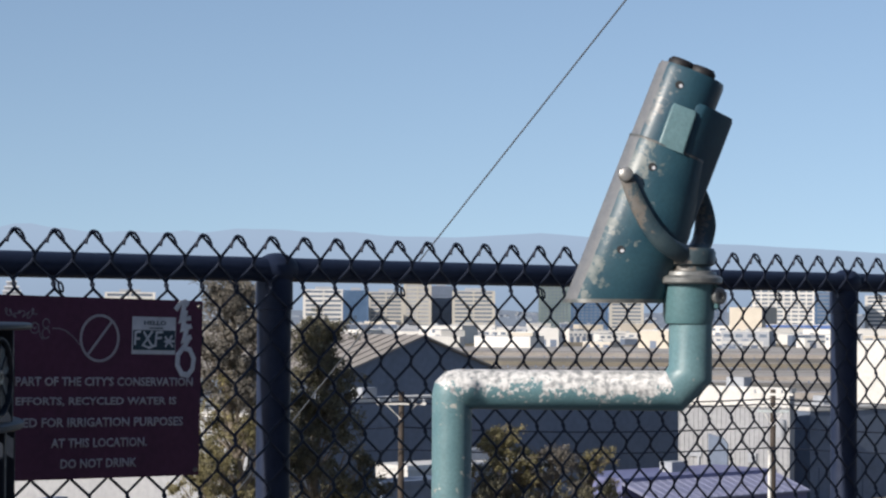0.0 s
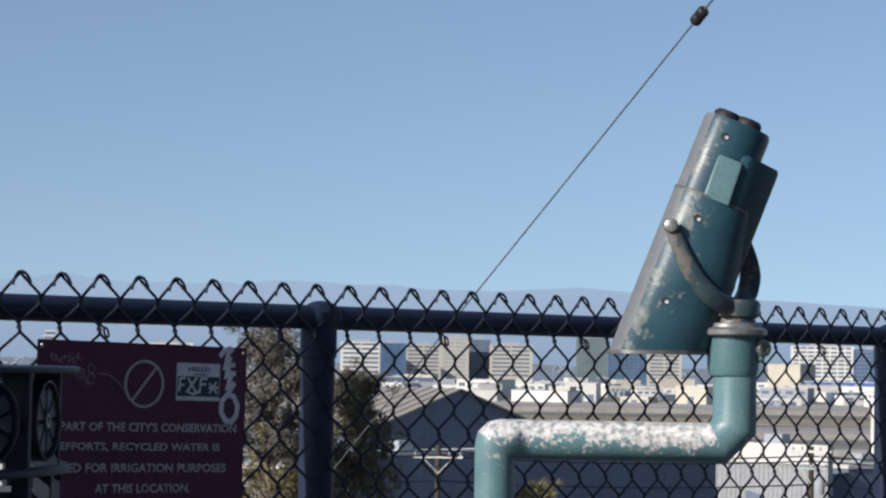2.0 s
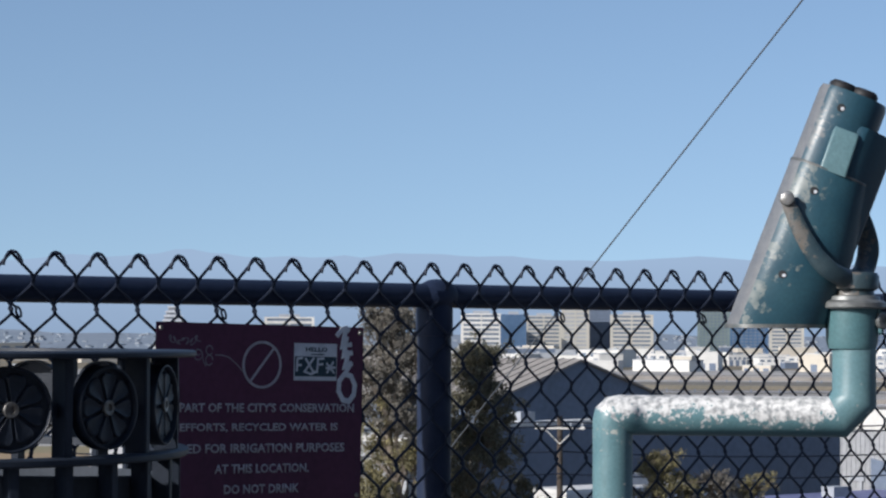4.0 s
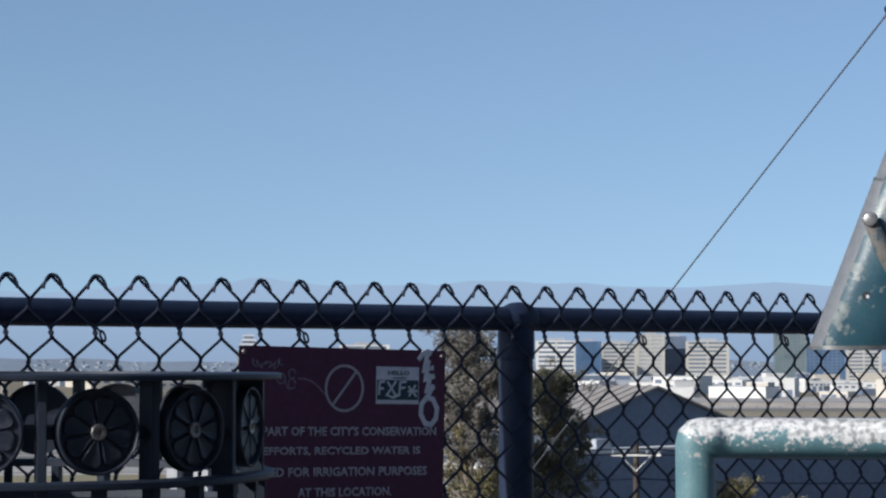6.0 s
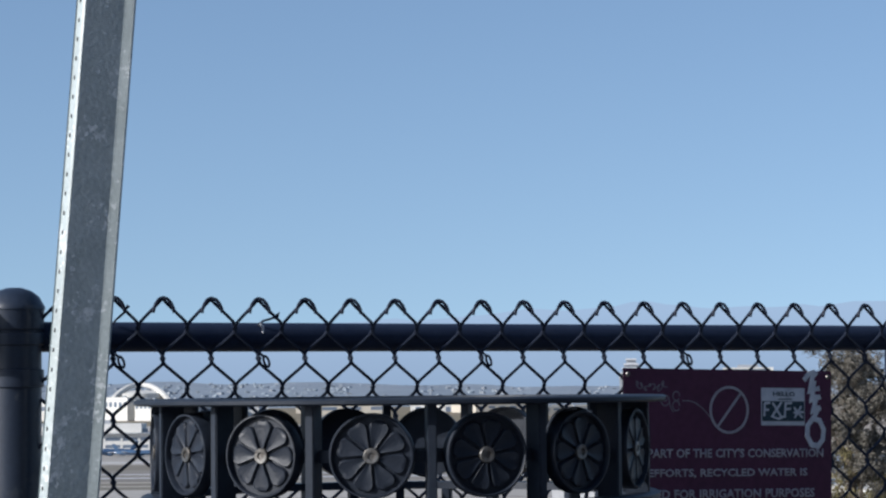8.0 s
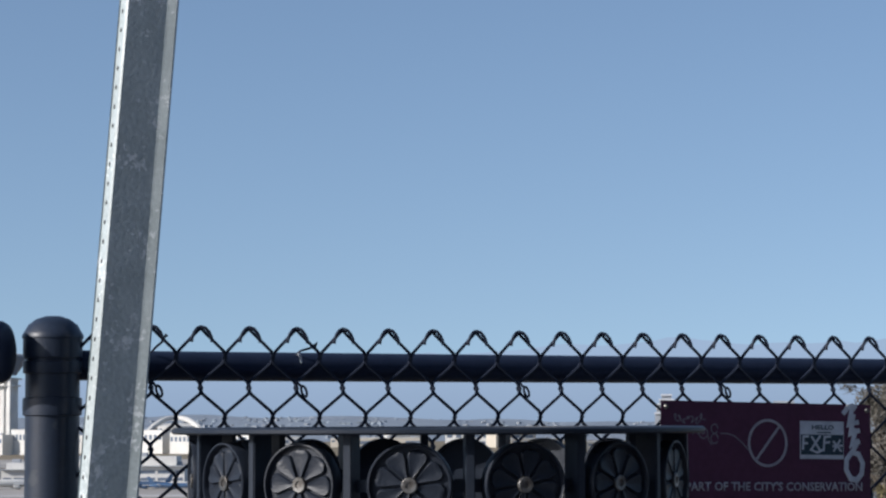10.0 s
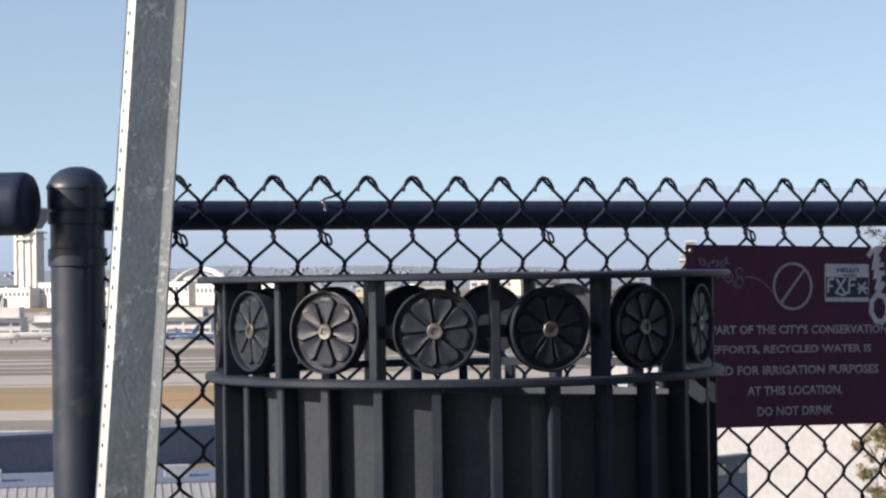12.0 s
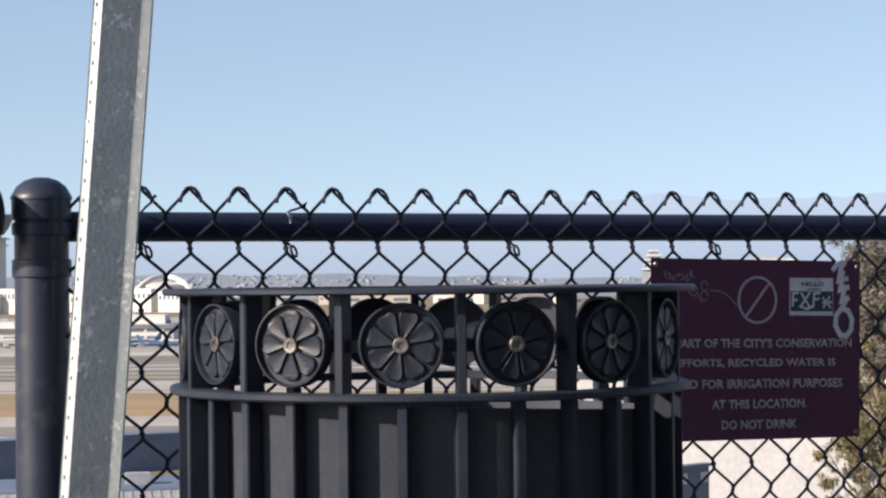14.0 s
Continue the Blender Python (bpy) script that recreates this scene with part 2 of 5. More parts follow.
M_LEAFB = material("brown_grey_leaves", (0.15, 0.138, 0.115), (0.088, 0.082, 0.072), scale=0.8, rough=0.7, fine=6, bump=0, vary=0.5, island=True)
M_WOOD = material("weathered_pole_wood", (0.07, 0.055, 0.045), (0.045, 0.036, 0.03), scale=1.5, rough=0.9, fine=12, bump=0.2)
# Haze is put into the mountains' colour, which glows without any lamp.
M_MOUNT = glow("self_lit_haze_mountains", (0.272, 0.362, 0.495), (0.335, 0.445, 0.595), -20, 150)
# Far haze is mixed into the base colours of hills, houses and trees.
M_HILL = material("haze_tinted_hill", (0.22, 0.26, 0.305), (0.19, 0.225, 0.27), scale=0.006, rough=0.95, fine=0.05, bump=0)
M_TOWNW = material("haze_tinted_houses", (0.29, 0.31, 0.335), (0.24, 0.26, 0.285), scale=0.01, rough=0.9, fine=0.2, bump=0, vary=0.2, island=True)
M_TOWNT = material("haze_tinted_trees", (0.2, 0.235, 0.275), (0.23, 0.265, 0.3), scale=0.01, rough=0.95, fine=0.2, bump=0, vary=0.3, island=True)


# ---- mesh helpers ----
def mesh_of(name, bm, mat, smooth=False):
    me = bpy.data.meshes.new(name)
    bm.normal_update()
    bm.to_mesh(me)
    bm.free()
    me.materials.append(mat)
    if smooth:
        me.polygons.foreach_set("use_smooth", [True] * len(me.polygons))
        me.set_sharp_from_angle(angle=radians(40))
    return me


def part(name, bm, mat, parent=None, label="", smooth=False, kind=""):
    ob = new(name, mesh_of(name, bm, mat, smooth))
    if parent is not None:
        ob.parent = parent
    return tagged(ob, label, kind=kind)


def thing(name, label, category, m=None, group="", kind=""):
    ob = new(name)
    ob.empty_display_size = 0.1
    if m is not None:
        ob.matrix_basis = m
    return tagged(ob, label, category, group, kind)


def box(bm, x0, x1, y0, y1, z0, z1, m=None, bevel=0.0):
    vs = [bm.verts.new((x, y, z)) for x in (x0, x1) for y in (y0, y1) for z in (z0, z1)]
    fs = [bm.faces.new([vs[i] for i in f]) for f in ((0, 1, 3, 2), (4, 6, 7, 5), (0, 4, 5, 1), (2, 3, 7, 6), (0, 2, 6, 4), (1, 5, 7, 3))]
    if bevel:
        es = list({e for f in fs for e in f.edges})
        made = bmesh.ops.bevel(bm, geom=es, offset=bevel, segments=2, affect="EDGES")
        vs = list({v for v in vs if v.is_valid} | set(made["verts"]))
    if m is not None:
        bmesh.ops.transform(bm, matrix=m, verts=vs)
    return bm


def tube(bm, points, radius, sides=10, caps=True):
    """A tube swept along points, mitred at bends. radius: one number or one for each point."""
    pts = [Vector(p) for p in points]
    rad = radius if isinstance(radius, (list, tuple)) else [radius] * len(pts)
    ways = [(b - a).normalized() for a, b in zip(pts, pts[1:])]
    n0 = ways[0].orthogonal().normalized()
    rings = []
    for i, p in enumerate(pts):
        a = ways[max(i - 1, 0)]
        b = ways[min(i, len(ways) - 1)]
        n0 = (n0 - a * n0.dot(a)).normalized()
        m0 = a.cross(n0)
        plane = (a + b)
        plane = plane.normalized() if plane.length > 1e-5 else a
        ring = []
        for k in range(sides):
            c = 2 * math.pi * k / sides
            o = (n0 * math.cos(c) + m0 * math.sin(c)) * rad[i]
            den = a.dot(plane)
            s = -o.dot(plane) / den if abs(den) > 0.2 else 0.0
            ring.append(bm.verts.new(p + o + a * s))
        rings.append(ring)
        n0 = (n0 - b * n0.dot(b))
        n0 = n0.normalized() if n0.length > 1e-4 else b.orthogonal().normalized()
    for r, s in zip(rings, rings[1:]):
        for k in range(sides):
            bm.faces.new((r[k], r[(k + 1) % sides], s[(k + 1) % sides], s[k]))
    if caps:
        bm.faces.new(rings[0][::-1])
        bm.faces.new(rings[-1])
    return bm


def lathe(bm, profile, sides=32, a0=0.0, a1=360.0, m=None, closed=False):
    """A profile of (r, z) turned round z."""
    full = abs(a1 - a0 - 360) < 1e-3
    count = sides if full else sides + 1
    rings = []
    for i in range(count):
        a = radians(a0 + (a1 - a0) * i / sides)
        rings.append([bm.verts.new((r * math.cos(a), r * math.sin(a), z)) for r, z in profile])
    n = len(profile)
    for i in range(sides):
        r, s = rings[i], rings[(i + 1) % count]
        for j in range(n if closed else n - 1):
            bm.faces.new((r[j], s[j], s[(j + 1) % n], r[(j + 1) % n]))
    bmesh.ops.remove_doubles(bm, verts=[v for r in rings for v in r], dist=1e-6)
    if m is not None:
        bmesh.ops.transform(bm, matrix=m, verts=[v for r in rings for v in r if v.is_valid])
    return bm


def prism(bm, outline, y0, y1, m=None):
    """An outline of (x, z) drawn out along y."""
    a = [bm.verts.new((x, y0, z)) for x, z in outline]
    b = [bm.verts.new((x, y1, z)) for x, z in outline]
    n = len(a)
    for i in range(n):
        bm.faces.new((a[i], a[(i + 1) % n], b[(i + 1) % n], b[i]))
    bm.faces.new(a[::-1])
    bm.faces.new(b)
    bmesh.ops.recalc_face_normals(bm, faces=bm.faces)
    if m is not None:
        bmesh.ops.transform(bm, matrix=m, verts=a + b)
    return bm


OUTLOOK = Vector((-2.35, -2.83, 0.0))          # where the overlook's visitors stand
EYE = 1.114
PLAIN = -24.0


def bearing(deg, dist, z=0.0):
    """A place seen from the overlook: degrees clockwise from +y, metres away, height."""
    a = radians(deg)
    return Vector((OUTLOOK.x + dist * math.sin(a), OUTLOOK.y + dist * math.cos(a), z))


def level(el, dist):
    """The height that stands el degrees above eye level at a distance."""
    return EYE + dist * math.tan(radians(el))


def facing(deg, dist, z, turn=0.0):
    """A pose at a bearing whose -y side faces the overlook."""
    p = bearing(deg, dist, z)
    return pose(p.x, p.y, p.z, 0, 0, -deg + turn)


# ---- ground ----
def land_height(x, y):
    """A terrace at the overlook, a bank below it, then the plain."""
    t = (y - 1.2 + 0.0004 * min(x * x, 9000.0)) / 140.0
    t = min(max(t, 0.0), 1.0)
    return PLAIN * (t * t * (3 - 2 * t)) ** 0.8


def build_ground():
    bm = bmesh.new()
    steps = [0, 3, 6, 10, 15, 20, 26, 33, 40, 50, 62, 80, 110, 160, 260, 420, 700, 1200, 2000, 3200, 4950]
    ys = [-s for s in steps[::-1]] + [1.2] + steps[1:]
    ys = sorted(set(ys))
    xs = sorted(set([-s for s in steps] + steps))
    grid = [[bm.verts.new((x, y, land_height(x, y))) for x in xs] for y in ys]
    for r, s in zip(grid, grid[1:]):
        for k in range(len(xs) - 1):
            bm.faces.new((r[k], r[k + 1], s[k + 1], s[k]))
    part("ground", bm, M_SOIL, None, "dry brown ground falling from the overlook to a plain", smooth=True, kind="structure")


def strip(name, d0, d1, mat, label, lift=0.06, half=1900):
    bm = bmesh.new()
    box(bm, -half, half, d0, d1, -0.5, lift)
    ob = part(name, bm, mat, None, label, kind="structure")
    ob.matrix_basis = pose(OUTLOOK.x, OUTLOOK.y, PLAIN, 0, 0, -30)


build_ground()
bm = bmesh.new()
box(bm, -9, 9, -9, 0.9, -0.3, 0.004, bevel=0.02)
part("pavement", bm, M_CONC, None, "dark worn asphalt paving of the overlook", kind="structure")
# Unseen wall added behind the overlook to cut sky light on near things.
bm = bmesh.new()
box(bm, -12, 18, -9.4, -9.0, 0, 6.5)
part("sky_blocker_south", bm, M_BACKWALL, None, "plain dark grey wall added unseen to block sky behind", kind="structure")
strip("service_road", 336, 384, M_ASPHALT, "worn grey service road")
strip("road_shoulder", 384, 412, M_TARMAC, "pale beige concrete road shoulder")
strip("dirt_verge", 412, 468, M_DIRT, "orange-brown bare dirt verge")
strip("grass_verge", 468, 497, M_OLIVE, "thin olive grass beside the taxiway")
strip("taxiway", 497, 556, M_TARMAC, "pale concrete taxiway")
strip("grass_verge", 556, 606, M_DRYGRASS, "dry tan grass beside the taxiway")
strip("runway", 606, 690, M_ASPHALT, "worn grey asphalt runway")
strip("taxiway", 690, 740, M_DRYGRASS, "worn tan and grey taxiway")
strip("apron", 740, 900, M_TARMAC, "pale concrete apron")
strip("runway", 900, 990, M_ASPHALT, "worn grey asphalt runway")
strip("grass_verge", 990, 1130, M_DRYGRASS, "dry tan grass beside the runway")
strip("apron", 1130, 1500, M_TARMAC, "pale concrete apron before the terminals")


for d0, d1, mat in ((506, 509, M_ASPHALT), (574, 577, M_TARMAC), (597, 601, M_TARMAC), (628, 631, M_STICKER), (655, 657, M_STICKER), (724, 730, M_ASPHALT), (760, 763, M_STICKER), (830, 838, M_TARMAC), (868, 872, M_ASPHALT),
                    (936, 940, M_STICKER), (1020, 1030, M_TARMAC), (1075, 1083, M_ASPHALT), (1190, 1200, M_ASPHALT), (1300, 1308, M_DRYGRASS), (436, 440, M_OLIVE), (356, 358, M_STICKER)):
    strip("pavement_line", d0, d1, mat, "thin line of paving across the airfield", lift=0.12)


def long_wall(az0, az1, dist, h, mat, label):
    """A long low barrier on posts, standing across the airfield."""
    a, b = bearing(az0, dist), bearing(az1, dist)
    ob = thing("blast_fence", label, "fence", pose(a.x, a.y, PLAIN, 0, 0, math.degrees(math.atan2(b.y - a.y, b.x - a.x))), group="airfield fences")
    n = (b - a).length
    bm = bmesh.new()
    box(bm, 0, n, -0.2, 0.2, h * 0.35, h)
    part("screen", bm, mat, ob)
    for k in range(int(n / 12) + 1):
        bm = bmesh.new()
        box(bm, k * 12 - 0.2, k * 12 + 0.2, -0.3, 0.3, 0, h * 0.5)
        part("post", bm, M_METALW, ob)


long_wall(43, 57, 640, 2.6, M_ROOF, "long brown barrier on posts across the airfield")
long_wall(41, 56, 800, 2.6, M_ROOF, "long weathered barrier beside the runway")
long_wall(42, 58, 980, 3.0, M_DRYGRASS, "long tan barrier beside the far runway")
long_wall(40, 57, 1180, 3.2, M_ROOF, "long brown barrier before the apron")
long_wall(12, 24, 1160, 2.4, M_ROOF, "long brown barrier before the apron")

# ---- far distance ----
def ridge(name, dist, tops, foot, mat, label, seed, rough):
    """A range seen across the plain: bearings and heights of its crest in degrees, broken up by noise."""
    bm = bmesh.new()
    crest, base = [], []
    a0, a1 = tops[0][0], tops[-1][0]
    n = 420
    for i in range(n + 1):
        a = a0 + (a1 - a0) * i / n
        el = np.interp(a, [t[0] for t in tops], [t[1] for t in tops])
        el += rough * noise.fractal(Vector((a * 0.55, seed, 0)), 0.9, 2.1, 6)
        crest.append(bm.verts.new(bearing(a, dist, level(el, dist))))
        base.append(bm.verts.new(bearing(a, dist - 150, foot)))
    for i in range(n):
        bm.faces.new((base[i], base[i + 1], crest[i + 1], crest[i]))
    part(name, bm, mat, None, label, smooth=True, kind="structure")


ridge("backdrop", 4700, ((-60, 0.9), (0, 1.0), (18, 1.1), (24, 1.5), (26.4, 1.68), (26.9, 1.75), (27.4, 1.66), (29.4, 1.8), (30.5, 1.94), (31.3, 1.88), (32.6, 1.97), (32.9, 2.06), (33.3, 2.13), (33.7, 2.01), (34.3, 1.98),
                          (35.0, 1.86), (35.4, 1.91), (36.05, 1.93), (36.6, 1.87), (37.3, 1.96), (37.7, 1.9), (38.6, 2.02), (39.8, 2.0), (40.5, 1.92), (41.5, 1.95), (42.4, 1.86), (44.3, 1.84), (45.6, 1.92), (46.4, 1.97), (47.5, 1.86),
                          (50, 1.75), (53, 1.6), (58, 1.3), (75, 0.9), (120, 0.8)), -26, M_MOUNT, "mountain range in self-lit haze blue on the horizon", 3.0, 0.03)
bm = bmesh.new()
rows = []
for d, el in ((2700, None), (3100, -0.22), (3500, -0.05), (4000, 0.05), (4500, 0.12)):
    row = []
    for i in range(181):
        a = -40 + 130 * i / 180
        z = PLAIN - 1 if el is None else level(el + 0.10 * noise.noise(Vector((a * 0.5, d * 0.002, 1))) - np.interp(a, (25, 30), (0, 0.17)), d)
        row.append(bm.verts.new(bearing(a, d, z)))
    rows.append(row)
for r, s in zip(rows, rows[1:]):
    for k in range(180):
        bm.faces.new((r[k], r[k + 1], s[k + 1], s[k]))
part("backdrop", bm, M_HILL, None, "low haze-tinted hills covered by a far town", smooth=True, kind="structure")

rnd = random.Random(7)
bmw, bmt = bmesh.new(), bmesh.new()
for i in range(1500):
    d = rnd.uniform(2750, 4300)
    a = rnd.uniform(10, 58)
    z = np.interp(d, (2700, 3100, 3500, 4000, 4500), (PLAIN, level(-0.22, 3100), level(-0.05, 3500), level(0.05, 4000), level(0.12, 4500)))
    z -= d * math.tan(radians(np.interp(a, (25, 30), (0, 0.17))))
    p = bearing(a, d)
    m = pose(p.x, p.y, z - 4, 0, 0, rnd.uniform(0, 90))
    if rnd.random() < 0.3:
        w, dd, h = rnd.uniform(2, 5), rnd.uniform(2, 4), rnd.uniform(5, 6.6)
        box(bmw, -w, w, -dd, dd, 0, h, m)
    else:
        w = rnd.uniform(3, 6.5)
        vs = bmesh.ops.create_icosphere(bmt, subdivisions=1, radius=w, matrix=m)["verts"]
        for v in vs:
            v.co.z = m.translation.z + (v.co.z - m.translation.z) * 0.55 + 3 + rnd.uniform(-1.5, 1.5)
part("far_town", bmw, M_TOWNW, None, "far houses tinted pale with haze, scattered over hills", kind="stuff")
part("far_woods", bmt, M_TOWNT, None, "far trees tinted grey-green with haze between houses", kind="stuff")


# ---- city and airport buildings ----
def office(az0, az1, el, dist, wall, glass, label, floors=11, style="bands", name="office_building"):
    """A tower block between two bearings: walls with recessed window bands or a grid, and a plant room."""
    c, w = (az0 + az1) / 2, dist * math.tan(radians(az1 - az0))
    top = level(el, dist)
    h = top - PLAIN
    ob = thing(name, label, "building", facing(c, dist, PLAIN))
    bm = bmesh.new()
    box(bm, -w / 2 + 0.6, w / 2 - 0.6, 0.6, w * 0.6, -2, h - 0.5)
    part("window_glass", bm, glass, ob)
    fh = h / floors
    for k in range(floors + 1):
        z = k * fh
        bm = bmesh.new()
        box(bm, -w / 2, w / 2, 0, w * 0.6 + 0.6, z - fh * 0.28, z + fh * (0.22 if k < floors else 0.0))
        part("floor_band", bm, wall, ob)
    n = 2 if style == "bands" else 8
    for k in range(n + 1):
        x = -w / 2 + w * k / n
        t = 1.6 if k in (0, n) else 0.8
        bm = bmesh.new()
        box(bm, x - t, x + t, -0.15, 1.4, -2, h)
        part("pier", bm, wall, ob)
    bm = bmesh.new()
    box(bm, -w * 0.22, w * 0.22, w * 0.15, w * 0.45, h, h + 3.2)
    part("roof_plant", bm, M_GREYW, ob)
    return ob


office(40.3, 41.27, 0.49, 2600, M_WHITE, M_GLASSD, "white office building with rows of dark windows", 9)
office(41.31, 41.9, 0.47, 2550, M_GLASSB, M_GLASSB, "dark blue glass office tower", 12, "grid")
office(41.95, 42.8, 0.44, 2650, M_TOWER, M_GLASSD, "beige office building with long window bands", 10)
office(42.86, 43.5, 0.65, 2600, M_TOWER, M_GREYW, "cream stepped hotel tower with pale window bands", 12)
office(43.5, 44.05, 0.6, 2640, M_METALW, M_GLASSD, "dark grey glass tower beside a cream one", 12, "grid")
office(44.1, 45.12, 0.48, 2600, M_TOWER, M_GLASSD, "wide beige office block with banded windows", 10)
office(46.3, 47.05, 0.68, 2500, M_GREEN, M_GLASSD, "tall grey-green glass tower", 15, "grid")
office(47.1, 48.0, 0.4, 2600, M_GLASSB, M_GLASSD, "dark blue glazed office block", 12, "grid")
office(48.1, 48.9, 0.3, 2600, M_TOWER, M_GLASSD, "grey office block with window bands", 9)
office(50.35, 51.0, 0.5, 2650, M_METALW, M_GLASSB, "slim blue-grey glass office tower", 12, "grid")
office(51.7, 53.2, 0.57, 2600, M_WHITE, M_GLASSD, "large white hotel with a grid of windows", 11, "grid")
office(53.25, 54.2, 0.5, 2550, M_GLASSB, M_GLASSD, "dark glass office block", 11)
office(54.5, 56.2, 0.42, 2600, M_WHITE, M_GLASSD, "white office block with window bands", 10)


def stepped_tower(az, el, dist, width, label):
    """A white block of floors that step in towards the top, each with a dark band under it."""
    h = level(el, dist) - PLAIN
    ob = thing("office_building", label, "building", facing(az, dist, PLAIN))
    tiers = ((1.0, 0.0, 0.62), (0.86, 0.62, 0.72), (0.74, 0.72, 0.81), (0.6, 0.81, 0.9), (0.42, 0.9, 1.0))
    for k, (share, a, b) in enumerate(tiers):
        w = width * share / 2
        bm = bmesh.new()
        box(bm, -w, w, 2, width * 0.8, h * a - (2 if k == 0 else 0), h * (b - 0.035))
        part("window_band", bm, M_GREYW, ob)
        bm = bmesh.new()
        box(bm, -w - 0.6, w + 0.6, 0, width * 0.8 + 1, h * (b - 0.035), h * b)
        part("floor_slab", bm, M_STICKER, ob)


stepped_tower(32.96, 0.64, 2500, 26, "white stepped building above the far town")
office(35.3, 36.5, 0.38, 2600, M_WHITE, M_GLASSD, "long pale building on the plain", 7)


def shed(az, dist, w, d, top, wall, roof, label, turn=0.0, gable=0.0, doors=0, windows=0, name="warehouse", bottom=None):
    """A low industrial building: walls, flat roof with parapet or gable roof, doors and windows."""
    z0 = PLAIN if bottom is None else bottom
    h = top - z0
    ob = thing(name, label, "building", facing(az, dist, z0, turn))
    bm = bmesh.new()
    if gable:
        prism(bm, ((-w / 2, -1), (w / 2, -1), (w / 2, h), (0, h + gable), (-w / 2, h)), 0, d)
    else:
        box(bm, -w / 2, w / 2, 0, d, -1, h)
    part("wall", bm, wall, ob)
    bm = bmesh.new()
    if gable:
        t, o = 0.35, 0.6
        for s in (-1, 1):
            prism(bm, ((s * (w / 2 + o), h - gable * o / (w / 2) + 0.05), (0, h + gable + 0.05), (0, h + gable + t), (s * (w / 2 + o), h - gable * o / (w / 2) + t)), -o, d + o)
        part("roof", bm, roof, ob)
        for s in (-1, 1):
            for k in range(int(d / 2.4)):
                bm = bmesh.new()
                y = 1.2 + k * 2.4
                prism(bm, ((s * w / 2, h + t), (0, h + gable + t), (0, h + gable + t + 0.16), (s * w / 2, h + t + 0.16)), y, y + 0.12)
                part("roof_seam", bm, roof, ob)
    else:
        box(bm, -w / 2 - 0.15, w / 2 + 0.15, -0.15, d + 0.15, h, h + 0.5)
        part("roof", bm, roof, ob)
        for k in range(max(1, int(w / 18))):
            bm = bmesh.new()
            x = -w / 2 + (k + 0.5) * w / max(1, int(w / 18))
            box(bm, x - 1.3, x + 1.3, d * 0.35, d * 0.35 + 2, h + 0.5, h + 1.7)
            part("roof_unit", bm, M_GREYW, ob)
    for k in range(doors):
        x = -w / 2 + (k + 0.5) * w / doors
        bm = bmesh.new()
        box(bm, x - min(2.4, w / doors * 0.3), x + min(2.4, w / doors * 0.3), -0.12, 0.3, 0, min(5.0, h * 0.55))
        part("door", bm, M_METALW, ob)
    for k in range(windows):
        x = -w / 2 + (k + 0.5) * w / windows
        bm = bmesh.new()
        box(bm, x - w / windows * 0.3, x + w / windows * 0.3, -0.1, 0.3, h * 0.6, h * 0.82)
        part("window", bm, M_GLASSD, ob)
    return ob


def lean_roof(ob, w, h, drop, run, roof, wall, ribs):
    """A pale ribbed roof that slopes down towards the overlook from a shed's front, on a low wall of its own."""
    bm = bmesh.new()
    box(bm, -w / 2, w / 2, -run, -0.2, -1, h - drop - 0.25)
    part("lean_to_wall", bm, wall, ob)
    slope = Matrix(((1, 0, 0, 0), (0, 1, 0, 0), (0, drop / run, 1, h + 0.1), (0, 0, 0, 1)))
    bm = bmesh.new()
    box(bm, -w / 2 - 0.3, w / 2 + 0.3, -run - 0.4, -0.16, -0.2, 0.0, slope)
    sheet = part("roof_slope", bm, roof, ob)
    for k in range(ribs + 1):
        x = -w / 2 + w * k / ribs
        bm = bmesh.new()
        box(bm, x - 0.12, x + 0.12, -run - 0.4, -0.2, 0.0, 0.07, slope)
        part("roof_rib", bm, roof, sheet)


# the near industrial yards below the bank
shed(43.3, 345, 40, 60, level(-1.74, 345), M_METALW, M_ROOF, "grey metal hangar with a weathered gable roof", turn=46, gable=6.2)
shed(44.82, 294.6, 100, 3, level(-2.2, 300), M_METALW, M_WHITE, "dark blue-grey warehouse with a white roof edge", turn=49.12)
shed(45.1, 240, 24, 5, level(-3.96, 240), M_WHITE, M_WHITE, "long low white building half hidden by bushes", turn=44)
# Added dark block stands in for the shadow below the white strip.
shed(45.1, 233, 30, 4, level(-4.33, 233), M_METALW, M_METALW, "low dark block added as shade below a white building", turn=44)
cabin = thing("cabin", "small dark cabin with pale windows before a white wall", "cabin", facing(33.75, 200, PLAIN, 50))
top = level(-4.88, 200) - PLAIN
bm = bmesh.new()
box(bm, -3, 3, 0, 0.6, -1, top)
part("wall", bm, M_METALW, cabin)
bm = bmesh.new()
box(bm, -3.3, 3.3, -0.3, 0.9, top, top + 0.25)
part("roof", bm, M_METALW, cabin)
for x in (-0.6, 2.2):
    bm = bmesh.new()
    box(bm, x - 0.45, x + 0.45, -0.15, 0.1, top - 1.4, top - 0.5)
    part("window", bm, M_WHITE, cabin)
hall = shed(51.2, 290, 16.6, 1.2, level(-1.99, 290), M_CORR, M_WHITE, "white corrugated warehouse with one dark doorway", turn=-32)
for k in range(24):
    bm = bmesh.new()
    box(bm, -8.2 + k * 0.7, -8.04 + k * 0.7, -0.09, 0.05, 0, level(-1.99, 290) - PLAIN - 0.05)
    part("wall_rib", bm, M_CORR, hall)
bm = bmesh.new()
box(bm, -8.45, 8.45, -0.35, -0.12, level(-1.99, 290) - PLAIN - 2.0, level(-1.99, 290) - PLAIN + 0.45)
